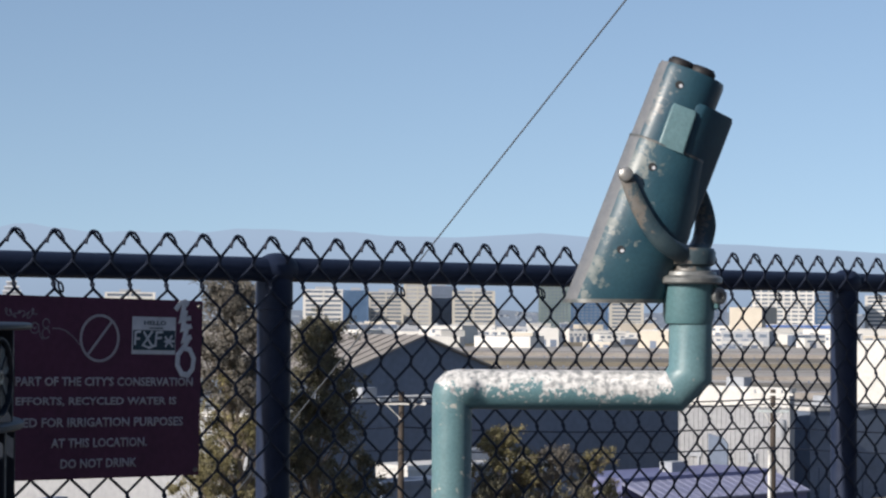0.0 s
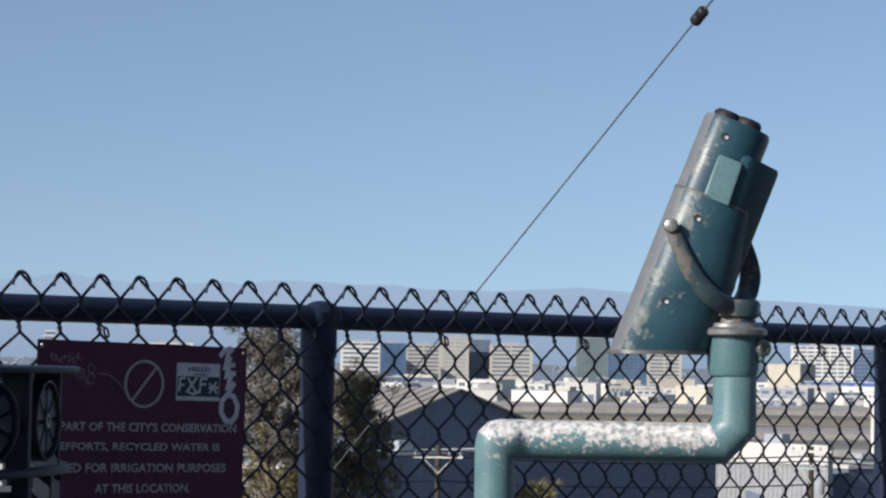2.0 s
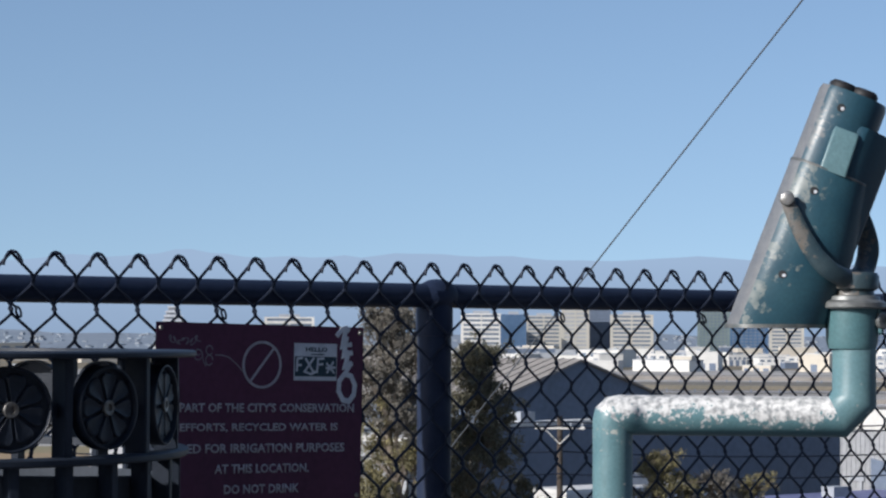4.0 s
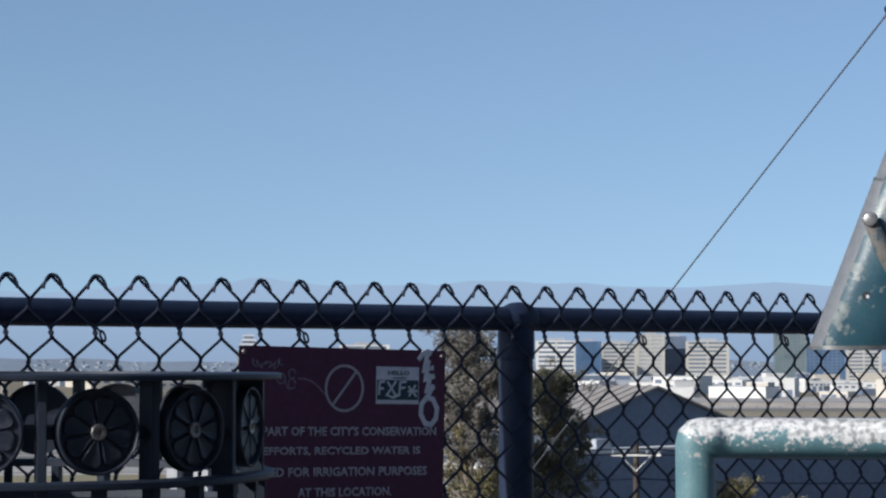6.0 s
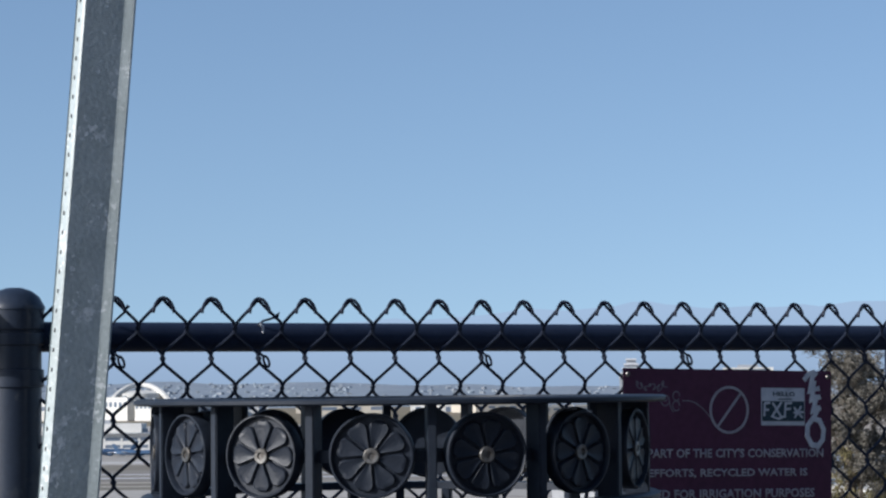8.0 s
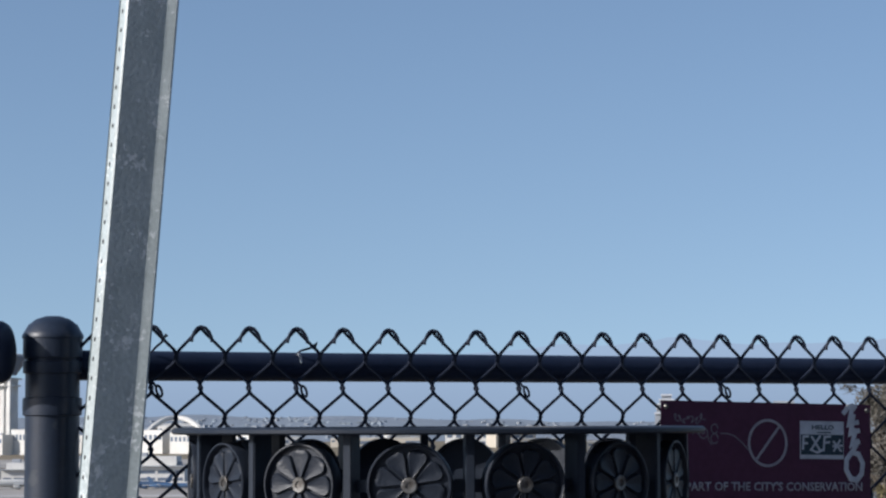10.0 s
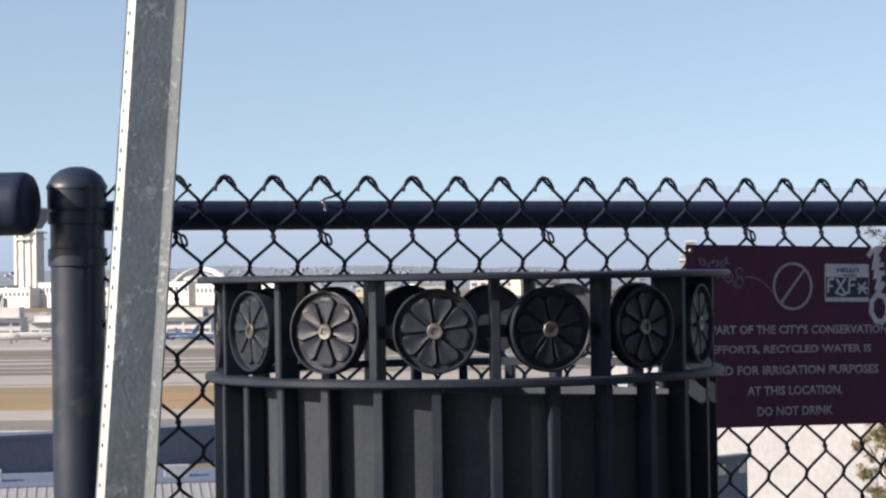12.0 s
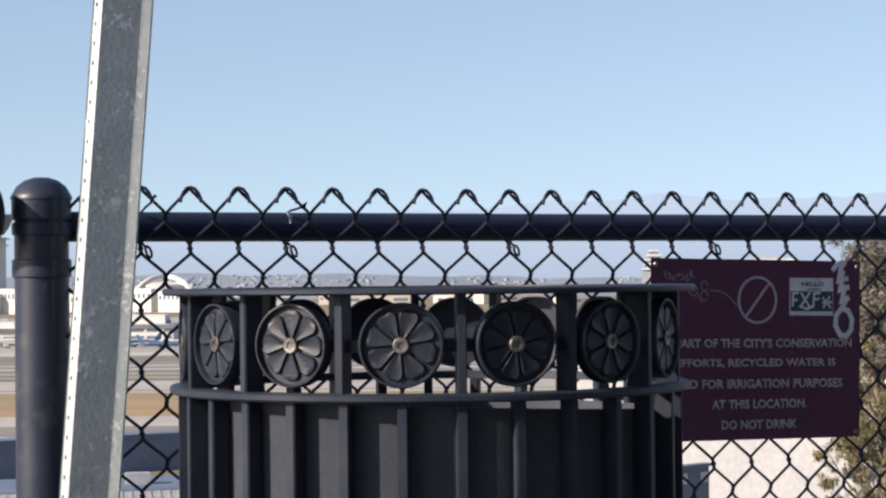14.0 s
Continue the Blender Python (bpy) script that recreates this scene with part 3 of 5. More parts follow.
part("parapet", bm, M_WHITE, hall, "broad white parapet")
# A dark slab on the wall stands in for shade inside the doorway.
bm = bmesh.new()
prism(bm, ((-3.6, 0.0), (-0.7, 0.0), (-0.7, 8.2), (-1.5, 9.0), (-3.6, 9.4)), -0.2, 0.2)
part("doorway", bm, M_METALW, hall, "dark slab for the shaded doorway")
for x0, x1, z0, z1 in ((-7.0, -4.6, 6.4, 7.0), (-5.2, -4.9, 3.0, 6.4), (2.4, 3.6, 6.0, 7.2)):
    bm = bmesh.new()
    box(bm, x0, x1, -0.3, 0.1, z0, z1)
    part("wall_bracket", bm, M_GREYW, hall)
shed(54.2, 300, 16, 12, level(-2.44, 300), M_METALW, M_WHITE, "grey-blue corrugated shed with dark openings", turn=46, doors=2)
shed(55.2, 420, 26, 30, level(-0.78, 420), M_WHITE, M_WHITE, "large bright white building with flat roof", turn=-28)
shed(34.6, 230, 47.7, 8.5, level(-2.6, 230), M_CORR, M_WHITE, "long white rendered wall of a warehouse", turn=-48)
shed(19, 296, 70, 5, level(-4.0, 296), M_METALW, M_METALW, "low dark grey building in shade", turn=22)
lean_roof(shed(50.4, 270, 27, 10, level(-4.2, 270), M_BLUE, M_BLUE, "low shed with a faded lilac-blue sloping roof", turn=48), 27, level(-4.2, 270) - PLAIN, 1.7, 5.0, M_LILAC, M_BLUE, 18)
lean_roof(shed(17.5, 240, 40, 16, level(-5.38, 240), M_METALW, M_METALW, "low dark building with a pale ribbed sloping roof"), 40, level(-5.32, 240) - PLAIN, 1.15, 5.0, M_CORR, M_METALW, 40)
shed(51.5, 2000, 30, 40, level(0.09, 2000), M_CREAM, M_CREAM, "cream block-like cargo building", turn=-20)
shed(52.9, 1950, 62, 30, level(-0.33, 1950), M_BLUEB, M_WHITE, "bright blue hangar with white roof", turn=-10)
rnd = random.Random(11)
for k in range(110):
    a = 39.2 + 17.5 * (k + rnd.random()) / 110
    d = rnd.uniform(1480, 2200)
    shed(a, d, rnd.uniform(8, 44), rnd.uniform(8, 30), PLAIN + rnd.uniform(3.5, 13), rnd.choice((M_WHITE, M_WHITE, M_WHITE, M_WHITE, M_WHITE, M_CREAM, M_GREYW, M_METALW)), rnd.choice((M_WHITE, M_WHITE, M_WHITE, M_GREYW)),
         "low white cargo building beside the apron", turn=rnd.uniform(-35, 25), doors=rnd.choice((0, 1, 3)), windows=rnd.choice((0, 0, 4)), name="cargo_building")
for k in range(22):
    a = 13 + 26 * (k + rnd.random()) / 22
    d = rnd.uniform(1700, 2200)
    shed(a, d, rnd.uniform(20, 60), rnd.uniform(15, 30), PLAIN + rnd.uniform(7, 15), rnd.choice((M_WHITE, M_WHITE, M_CREAM)), M_WHITE,
         "low white terminal building beside the apron", turn=rnd.uniform(-10, 25), doors=rnd.choice((0, 3)), windows=rnd.choice((3, 5)), name="terminal_building")
for a, d, w, h in ((14.6, 1850, 70, 17), (15.7, 1780, 46, 15), (16.9, 1760, 40, 19), (17.9, 1820, 60, 14), (19.6, 1800, 52, 18), (20.9, 1760, 46, 16), (22.2, 1840, 60, 15)):
    shed(a, d, w, 26, PLAIN + h, M_WHITE, M_WHITE, "white airport terminal with a band of windows", turn=-45, windows=10, doors=0, name="terminal_building")


# ---- near things ----
W, HD, TOPZ = 0.07, 0.082, 1.236               # width and height of one diamond, top of the fabric
XMIN, XMAX = -1.435, 3.2


def wire_mesh(side):
    """One zigzag wire of the fabric: side 1 starts at the left knuckle, -1 at the right one."""
    bm = bmesh.new()
    h = W / 2
    pts = []
    # bent-over end at the top
    s = side
    pts += [(-s * 0.0146, -0.004, TOPZ - 0.0205), (-s * 0.0136, -0.0045, TOPZ - 0.0145), (-s * 0.0104, -0.004, TOPZ - 0.0076), (-s * 0.0056, -0.003, TOPZ - 0.0020), (-s * 0.0008, -0.001, TOPZ - 0.0002), (s * 0.0044, 0.001, TOPZ - 0.0056)]
    n = 29
    for j in range(1, n):
        z = TOPZ - j * HD / 2
        right = j % 2 == 1
        x = s * h if right else 0.0
        o = s * 0.0017 if right else -s * 0.0017
        y = 0.0026
        pts.append((x - (o * 1.6), -y if right else y, z + 0.0088))
        pts.append((x + o, 0.0, z))
        pts.append((x - (o * 1.6), y if right else -y, z - 0.0088))
    tube(bm, pts, 0.0023, 6)
    return mesh_of("wire", bm, M_WIRE, smooth=True)


def build_fence():
    fence = thing("chain_link_fence", "black vinyl-coated chain-link fence with round top rail", "fence")
    bm = bmesh.new()
    tube(bm, [(XMIN - 0.01, 0.0245, 1.1835), (XMAX, 0.0245, 1.1835)], 0.0200, 24)
    part("top_rail", bm, M_BLACK, fence, smooth=True)
    for x in (0.034, 1.607, 3.18):
        bm = bmesh.new()
        tube(bm, [(x, 0.031, 0), (x, 0.031, 1.163)], 0.0283, 28)
        post = part("fence_post", bm, M_BLACK, fence, smooth=True)
        bm = bmesh.new()
        lathe(bm, [(0.0, 1.176), (0.022, 1.175), (0.0285, 1.170), (0.0306, 1.160), (0.0308, 1.118), (0.0286, 1.117)], 28, m=Matrix.Translation((x, 0.031, 0)))
        lathe(bm, [(0.0197, -0.030), (0.0225, -0.024), (0.0262, -0.014), (0.0275, 0.0), (0.0262, 0.014), (0.0225, 0.024), (0.0197, 0.030)], 28, m=Matrix.Translation((x, 0.0245, 1.184)) @ pose(0, 0, 0, 0, 90, 0))
        part("loop_cap", bm, M_BLACK, fence, smooth=True)
    kinds = {1: wire_mesh(1), -1: wire_mesh(-1)}
    k = math.ceil(XMIN / W)
    while k * W < XMAX:
        for side in (1, -1):
            ob = new("wire", kinds[side])
            ob.location = (k * W, 0.0008 * side, 0)
            ob.parent = fence
        k += 1
    for kx in (-19, -16, -11, -6, -1.2, 4, 9, 14, 19, 24):
        x = kx * W + 0.012
        bm = bmesh.new()
        pts = [(x - 0.0135, 0.004, 1.166), (x - 0.0085, -0.0045, 1.158)]
        for i in range(13):
            a = math.pi * (0.62 - i / 6)
            u, v = 0.0036 * math.cos(a), 0.0078 * math.sin(a)
            pts.append((x - 0.0025 + u * 0.93 + v * -0.36, -0.005, 1.1495 + v * 0.93 + u * 0.36))
        tube(bm, pts, 0.00175, 6)
        part("tie_wire", bm, M_WIRE, fence, smooth=True)
    bm = bmesh.new()
    x = -16 * W + 0.006
    tube(bm, [(x - 0.003, 0.001, 1.202), (x + 0.001, 0.0, 1.197), (x + 0.002, 0.001, 1.189)], 0.0016, 5)
    part("tie_scrap", bm, M_STICKER, fence, "pale scrap of plastic tie on the rail")
    x = -16 * W
    bm = bmesh.new()
    tube(bm, [(x + 0.004, 0.012, 1.200), (x + 0.008, 0.002, 1.2055), (x + 0.018, -0.004, 1.2085), (x + 0.0275, -0.005, 1.2145), (x + 0.0262, -0.005, 1.2105), (x + 0.0215, -0.004, 1.2088)], 0.0016, 6)
    part("tie_wire", bm, M_WIRE, fence, smooth=True)
    bm = bmesh.new()
    tube(bm, [(x - 3 * W + 0.003, 0.01, 1.201), (x - 3 * W + 0.006, 0.0, 1.2075), (x - 3 * W + 0.014, -0.005, 1.2155), (x - 3 * W + 0.018, -0.006, 1.224), (x - 3 * W + 0.0205, -0.006, 1.2225)], 0.0017, 6)
    part("tie_wire", bm, M_WIRE, fence, smooth=True)


def build_end_post():
    ob = thing("end_post", "black steel end post with a domed cap", "fence post", pose(-1.459, 0.02, 0))
    bm = bmesh.new()
    tube(bm, [(0, 0, 0), (0, 0, 1.205)], 0.0355, 32)
    part("post", bm, M_POST, ob, smooth=True)
    bm = bmesh.new()
    lathe(bm, [(0.0362, 1.192), (0.0385, 1.193), (0.0388, 1.199), (0.0388, 1.218), (0.040, 1.2185), (0.040, 1.2225), (0.0375, 1.2265), (0.032, 1.236), (0.022, 1.2435), (0.010, 1.2475), (0.0, 1.248)], 40)
    part("cap", bm, M_POST, ob, smooth=True)
    for z, h in ((1.172, 0.017), (1.117, 0.024)):
        bm = bmesh.new()
        lathe(bm, [(0.0356, z), (0.0385, z + 0.001), (0.0388, z + h / 2), (0.0385, z + h - 0.001), (0.0356, z + h)], 36)
        part("brace_band", bm, M_POST, ob, smooth=True)


def build_pipe_rail():
    ob = thing("pipe_barrier", "thick black pipe barrier with rounded open end", "barrier", pose(-1.524, 0.0, 0, 0, 0, -38))
    bm = bmesh.new()
    prof = [(0.0, 0.0), (0.030, 0.001), (0.037, 0.004), (0.0405, 0.010), (0.041, 0.018), (0.041, 1.6), (0.0, 1.6)]
    lathe(bm, prof, 36, m=Matrix.Translation((0, 0, 1.199)) @ pose(0, 0, 0, 0, -90, 0))
    part("rail", bm, M_BLACK, ob, smooth=True)
    for x in (-0.45, -1.4):
        bm = bmesh.new()
        tube(bm, [(x, 0, 0), (x, 0, 1.18)], 0.0375, 24)
        part("post", bm, M_BLACK, ob, smooth=True)


def build_sign_post():
    """A galvanised U-channel post, leaning a little."""
    base = bearing(18.58, 2.93, 0)
    ob = thing("sign_post", "leaning galvanised steel channel sign post with scratches", "sign post", pose(base.x - 0.0725, base.y, -0.02, 0, 4.5, -4))
    bm = bmesh.new()
    t = 0.003
    # open side away from the paths: a web with two turned flanges
    pts = [(-0.0380, 0.0105), (-0.0362, 0.011), (-0.0320, -0.001), (-0.0295, -0.004), (0.0225, -0.004), (0.0255, -0.0046), (0.0352, -0.0072), (0.0372, -0.0064), (0.0405, 0.004)]
    back = [(x * 0.97, y + t) for x, y in pts][::-1]
    loop = pts + back
    lo = [bm.verts.new((x, y, 0)) for x, y in loop]
    hi = [bm.verts.new((x, y, 1.84)) for x, y in loop]
    n = len(loop)
    for i in range(n):
        bm.faces.new((lo[i], lo[(i + 1) % n], hi[(i + 1) % n], hi[i]))
    bm.faces.new(lo[::-1])
    bm.faces.new(hi)
    bmesh.ops.recalc_face_normals(bm, faces=bm.faces)
    part("channel", bm, M_GALV, ob)
    # Flat dark discs carry the shade of the punched holes.
    bm = bmesh.new()
    lathe(bm, [(0, 0.0003), (0.0019, 0.0003), (0.0019, -0.0006), (0, -0.0006)], 12)
    for v in bm.verts:
        v.co.y *= 1.7
    bmesh.ops.recalc_face_normals(bm, faces=bm.faces)
    me = mesh_of("punched_hole_shade", bm, M_DARK)
    for k in range(51):
        h = new("punched_hole_shade", me)
        h.matrix_basis = pose(-0.0341, 0.0050, 0.5 + k * 0.0254, 90, 0, -70.7)
        h.parent = ob


def lettering(text, x, z, size, width, parent, mat=None, name="lettering"):
    cu = bpy.data.curves.new("lettering", "FONT")
    cu.body, cu.size, cu.extrude, cu.resolution_u, cu.space_word = text, 1.0, 0.0, 2, 1.1
    cu.offset = 0.028
    tmp = new("lettering", cu)
    bpy.context.view_layer.update()
    me = bpy.data.meshes.new_from_object(tmp)
    bpy.data.objects.remove(tmp)
    xs = [v.co.x for v in me.vertices]
    ys = [v.co.y for v in me.vertices]
    sx, sz = width / (max(xs) - min(xs)), size / (max(ys) - min(ys))
    bm = bmesh.new()
    bm.from_mesh(me)
    x0, y0 = min(xs), min(ys)
    for v in bm.verts:
        v.co = Vector((x + (v.co.x - x0) * sx, 0, z + (v.co.y - y0) * sz))
    got = bmesh.ops.extrude_face_region(bm, geom=bm.faces[:])
    bmesh.ops.translate(bm, verts=[v for v in got["geom"] if isinstance(v, bmesh.types.BMVert)], vec=(0, -0.0002, 0))
    bmesh.ops.recalc_face_normals(bm, faces=bm.faces)
    return part(name, bm, mat or M_LETTER, parent)


def stroke(points, r, parent, mat, name):
    """A flat painted or scratched line."""
    bm = bmesh.new()
    tube(bm, [(x, 0, z) for x, z in points], r, 6)
    for v in bm.verts:
        v.co.y *= 0.18
    return part(name, bm, mat, parent)


def build_sign():
    ob = thing("notice_sign", "maroon metal notice sign with faded white lettering on the fence", "sign", pose(-0.343, -0.010, 0.997, 0, 1.1, 0))
    bm = bmesh.new()
    box(bm, -0.194, 0.194, -0.0012, 0.0012, -0.137, 0.137, bevel=0.0008)
    panel = part("panel", bm, M_SIGN, ob)
    for x, z in ((0.186, 0.128), (0.186, -0.128), (-0.186, 0.128), (-0.186, -0.128)):
        bm = bmesh.new()
        lathe(bm, [(0.0, -0.0035), (0.003, -0.003), (0.0042, 0.0)], 12, m=Matrix.Translation((x, -0.0012, z)) @ pose(0, 0, 0, -90, 0, 0))
        part("bolt", bm, M_HUB, ob, smooth=True)
    return panel


build_fence()
build_end_post()
build_pipe_rail()
build_sign_post()
SIGN = build_sign()


def paint_sign(panel):
    """Lettering, barred ring, sticker and scrawls, 1 mm proud of the panel."""
    for text, x0, x1, z in (("PART OF THE CITY'S CONSERVATION", -0.150, 0.177, 0.0027), ("EFFORTS, RECYCLED WATER IS", -0.149, 0.146, -0.028), ("ED FOR IRRIGATION PURPOSES", -0.135, 0.16, -0.059),
                            ("AT THIS LOCATION.", -0.085, 0.091, -0.090), ("DO NOT DRINK", -0.067, 0.073, -0.121)):
        ob = lettering(text, x0, z, 0.0142, x1 - x0, panel)
        ob.location.y = -0.0016
    bm = bmesh.new()
    lathe(bm, [(0.0325, -0.0005), (0.0365, -0.0005), (0.0365, 0.0005), (0.0325, 0.0005)], 48, closed=True, m=Matrix.Translation((-0.002, -0.0018, 0.0755)) @ pose(0, 0, 0, 90, 0, 0))
    bmesh.ops.recalc_face_normals(bm, faces=bm.faces)
    part("ring_symbol", bm, M_LETTER, panel)
    bm = bmesh.new()
    box(bm, -0.034, 0.034, -0.0005, 0.0005, -0.0019, 0.0019, Matrix.Translation((-0.002, -0.0019, 0.0755)) @ pose(0, 0, 0, 0, -50, 0))
    part("slash_symbol", bm, M_LETTER, panel)
    # the sticker
    bm = bmesh.new()
    box(bm, 0.058, 0.141, -0.0022, -0.0013, 0.052, 0.110, bevel=0.0003)
    st = part("sticker", bm, M_STICKER, panel, "white name sticker scrawled over in dark ink")
    bm = bmesh.new()
    box(bm, 0.0595, 0.1395, -0.0027, -0.0022, 0.0585, 0.0895)
    part("ink_field", bm, M_INK, st)
    t = lettering("HELLO", 0.080, 0.0972, 0.007, 0.042, st, M_INK)
    t.location.y = -0.0023
    bm = bmesh.new()
    box(bm, 0.09, 0.116, -0.0026, -0.0022, 0.0918, 0.0936)
    part("text_bar", bm, M_INK, st)
    for pts in (((0.063, 0.086), (0.074, 0.087)), ((0.064, 0.087), (0.063, 0.066)), ((0.062, 0.076), (0.072, 0.076)), ((0.079, 0.087), (0.097, 0.063)), ((0.096, 0.088), (0.078, 0.066), (0.09, 0.062), (0.1, 0.066)),
                ((0.103, 0.086), (0.116, 0.087)), ((0.104, 0.088), (0.102, 0.064)), ((0.104, 0.077), (0.114, 0.078)), ((0.12, 0.08), (0.136, 0.064)), ((0.134, 0.082), (0.121, 0.064)), ((0.119, 0.072), (0.138, 0.073))):
        s = stroke(pts, 0.0019, st, M_STICKER, "scrawl")
        s.location.y = -0.0028
    # broad painted scrawl down the edge
    for pts in (((0.140, 0.122), (0.150, 0.133), (0.159, 0.135), (0.165, 0.131)), ((0.158, 0.134), (0.152, 0.106), (0.170, 0.110)), ((0.160, 0.122), (0.155, 0.092), (0.172, 0.097)), ((0.165, 0.100), (0.158, 0.075), (0.172, 0.08)),
                ((0.170, 0.082), (0.160, 0.066), (0.147, 0.052), (0.146, 0.036), (0.155, 0.022), (0.167, 0.02), (0.176, 0.03), (0.178, 0.046), (0.170, 0.06), (0.16, 0.062))):
        s = stroke(pts, 0.0043, panel, M_STICKER, "paint_scrawl")
        s.location.y = -0.0016
    # thin scratched scrawl
    loops = [[(cx + rx * math.cos(a), cz + rz * math.sin(a)) for a in [math.pi * k / 6 for k in range(12)]] for cx, cz, rx, rz in ((-0.119, 0.089, 0.0075, 0.008), (-0.099, 0.096, 0.006, 0.007), (-0.099, 0.081, 0.0065, 0.0075))]
    wave = [(-0.172 + 0.0011 * k + 0.0035 * math.sin(0.9 * k + 1), 0.110 + 0.0065 * math.sin(0.75 * k) * (0.5 + 0.5 * math.sin(0.19 * k + 0.4)) + 0.003 * math.sin(0.31 * k)) for k in range(50)]
    low = [(-0.140 + 0.0009 * k + 0.002 * math.sin(0.8 * k), 0.092 + 0.004 * math.sin(0.7 * k + 1)) for k in range(26)]
    for pts in loops + [wave, low, ((-0.112, 0.089), (-0.109, 0.078), (-0.104, 0.072)), ((-0.088, 0.089), (-0.076, 0.089), (-0.064, 0.086), (-0.05, 0.077), (-0.0365, 0.064))]:
        s = stroke(pts, 0.0009, panel, M_SCRATCH, "scratch")
        s.location.y = -0.0013


paint_sign(SIGN)


# ---- litter bin ----
def petal_mesh():
    """One domed teardrop petal, from the hub outwards along +z."""
    bm = bmesh.new()
    rows = []
    for r, k in ((0.0085, 0.62), (0.013, 0.72), (0.019, 0.85), (0.025, 0.94), (0.0285, 0.95), (0.0322, 0.85), (0.0355, 0.62), (0.0375, 0.26)):
        w = min(r, 0.033) * math.tan(radians(22.5)) * k
        row = []
        for x, up in ((-1, 0.0), (-0.94, 0.0026), (-0.8, 0.0037), (-0.3, 0.0028), (0.3, 0.0028), (0.8, 0.0037), (0.94, 0.0026), (1, 0.0)):
            row.append(bm.verts.new((x * w, -0.0002 - up * (0.45 if r > 0.0372 else 1.0), r)))
        rows.append(row)
    for a, b in zip(rows, rows[1:]):
        for j in range(7):
            bm.faces.new((a[j], a[j + 1], b[j + 1], b[j]))
    last = [bm.verts.new((v.co.x * 0.9, 0.0, 0.0382)) for v in rows[-1]]
    for j in range(7):
        bm.faces.new((rows[-1][j], rows[-1][j + 1], last[j + 1], last[j]))
    bmesh.ops.recalc_face_normals(bm, faces=bm.faces)
    return mesh_of("petal", bm, M_FLOWER, smooth=True)


def build_bin():
    c = bearing(27.1, 2.62)
    ob = thing("litter_bin", "round black steel litter bin with a band of flower medallions", "litter bin", pose(c.x, c.y, 0, 0, 0, -27.26))
    bm = bmesh.new()
    lathe(bm, [(0.238, 1.0945), (0.239, 1.1015), (0.3065, 1.1015), (0.309, 1.0995), (0.309, 1.096), (0.3065, 1.094)], 96, closed=True)
    part("top_rim", bm, M_CAN, ob, smooth=True)
    for z in (0.982, 0.06):
        bm = bmesh.new()
        lathe(bm, [(0.272, z + 0.000), (0.273, z + 0.009), (0.2985, z + 0.0092), (0.301, z + 0.0072), (0.301, z + 0.0022), (0.2985, z + 0.000)], 96, closed=True)
        part("ring", bm, M_CAN, ob, smooth=True)
    bm = bmesh.new()
    lathe(bm, [(0.2715, 1.034), (0.2755, 1.034), (0.2755, 1.047), (0.2715, 1.047)], 96, closed=True)
    part("middle_strap", bm, M_CAN, ob)
    bm = bmesh.new()
    lathe(bm, [(0.0, 0.03), (0.262, 0.03), (0.265, 0.035), (0.2685, 0.9625), (0.2700, 0.9655), (0.2700, 0.976), (0.2665, 0.977), (0.2645, 0.9625), (0.2600, 0.04), (0.0, 0.036)], 72)
    for v in bm.verts:                          # the liner hangs askew in its ring
        if v.co.z > 0.5:
            v.co.z += -0.008 - 0.03 * v.co.y - 0.035 * v.co.x
    part("liner", bm, M_LINER, ob, "dark plastic inner liner", smooth=True)
    bm = bmesh.new()
    box(bm, -0.0055, 0.0055, -0.2915, -0.2712, 0.0665, 0.983, bevel=0.0012)
    slat = mesh_of("slat", bm, M_CAN)
    bm = bmesh.new()
    box(bm, -0.0048, 0.0048, -0.2905, -0.2640, 0.9865, 1.0955, bevel=0.0012)
    upright = mesh_of("upright", bm, M_CAN)
    for k in range(29):
        s = new("slat", slat)
        s.matrix_basis, s.parent = pose(0, 0, 0, 0, 0, 6.7 + 360 / 29 * k), ob
    petal = petal_mesh()
    bm = bmesh.new()
    lathe(bm, [(0.0, 0.0), (0.0417, 0.0), (0.0417, -0.004), (0.0, -0.004)], 40, m=pose(0, 0, 0, 90, 0, 0))
    bmesh.ops.recalc_face_normals(bm, faces=bm.faces)
    disc = mesh_of("medallion", bm, M_FLOWER)
    bm = bmesh.new()
    lathe(bm, [(0.0415, -0.009), (0.0415, 0.0056), (0.0424, 0.0068), (0.0440, 0.0066), (0.0448, 0.0048), (0.0448, -0.009)], 48, closed=True, m=pose(0, 0, 0, 90, 0, 0))
    bmesh.ops.recalc_face_normals(bm, faces=bm.faces)
    rim = mesh_of("medallion_rim", bm, M_FLOWER, smooth=True)
    bm = bmesh.new()
    lathe(bm, [(0.0085, 0.0), (0.0085, 0.0055), (0.0075, 0.0064), (0.0040, 0.0062), (0.0036, 0.0048), (0.0, 0.0046)], 20, m=pose(0, 0, 0, 90, 0, 0))
    bmesh.ops.recalc_face_normals(bm, faces=bm.faces)
    hub = mesh_of("bolt", bm, M_HUB, smooth=True)
    turns = [-79.2, -54.9, -30.9, -6.0, 18.6, 42.9, 67.5] + [86.7 + 21.6 * k for k in range(9)]
    stands = [-67.3, -43.7, -19.1, 6.7, 31.5, 56.0, 77.0] + [97.5 + 21.6 * k for k in range(9)]
    for k, (a, u) in enumerate(zip(turns, stands)):
        s = new("upright", upright)
        s.matrix_basis, s.parent = pose(0, 0, 0, 0, 0, u), ob
        f = new("medallion", disc)
        f.matrix_basis = pose(0, 0, 0, 0, 0, a) @ pose(0, -0.2815, 1.0415)
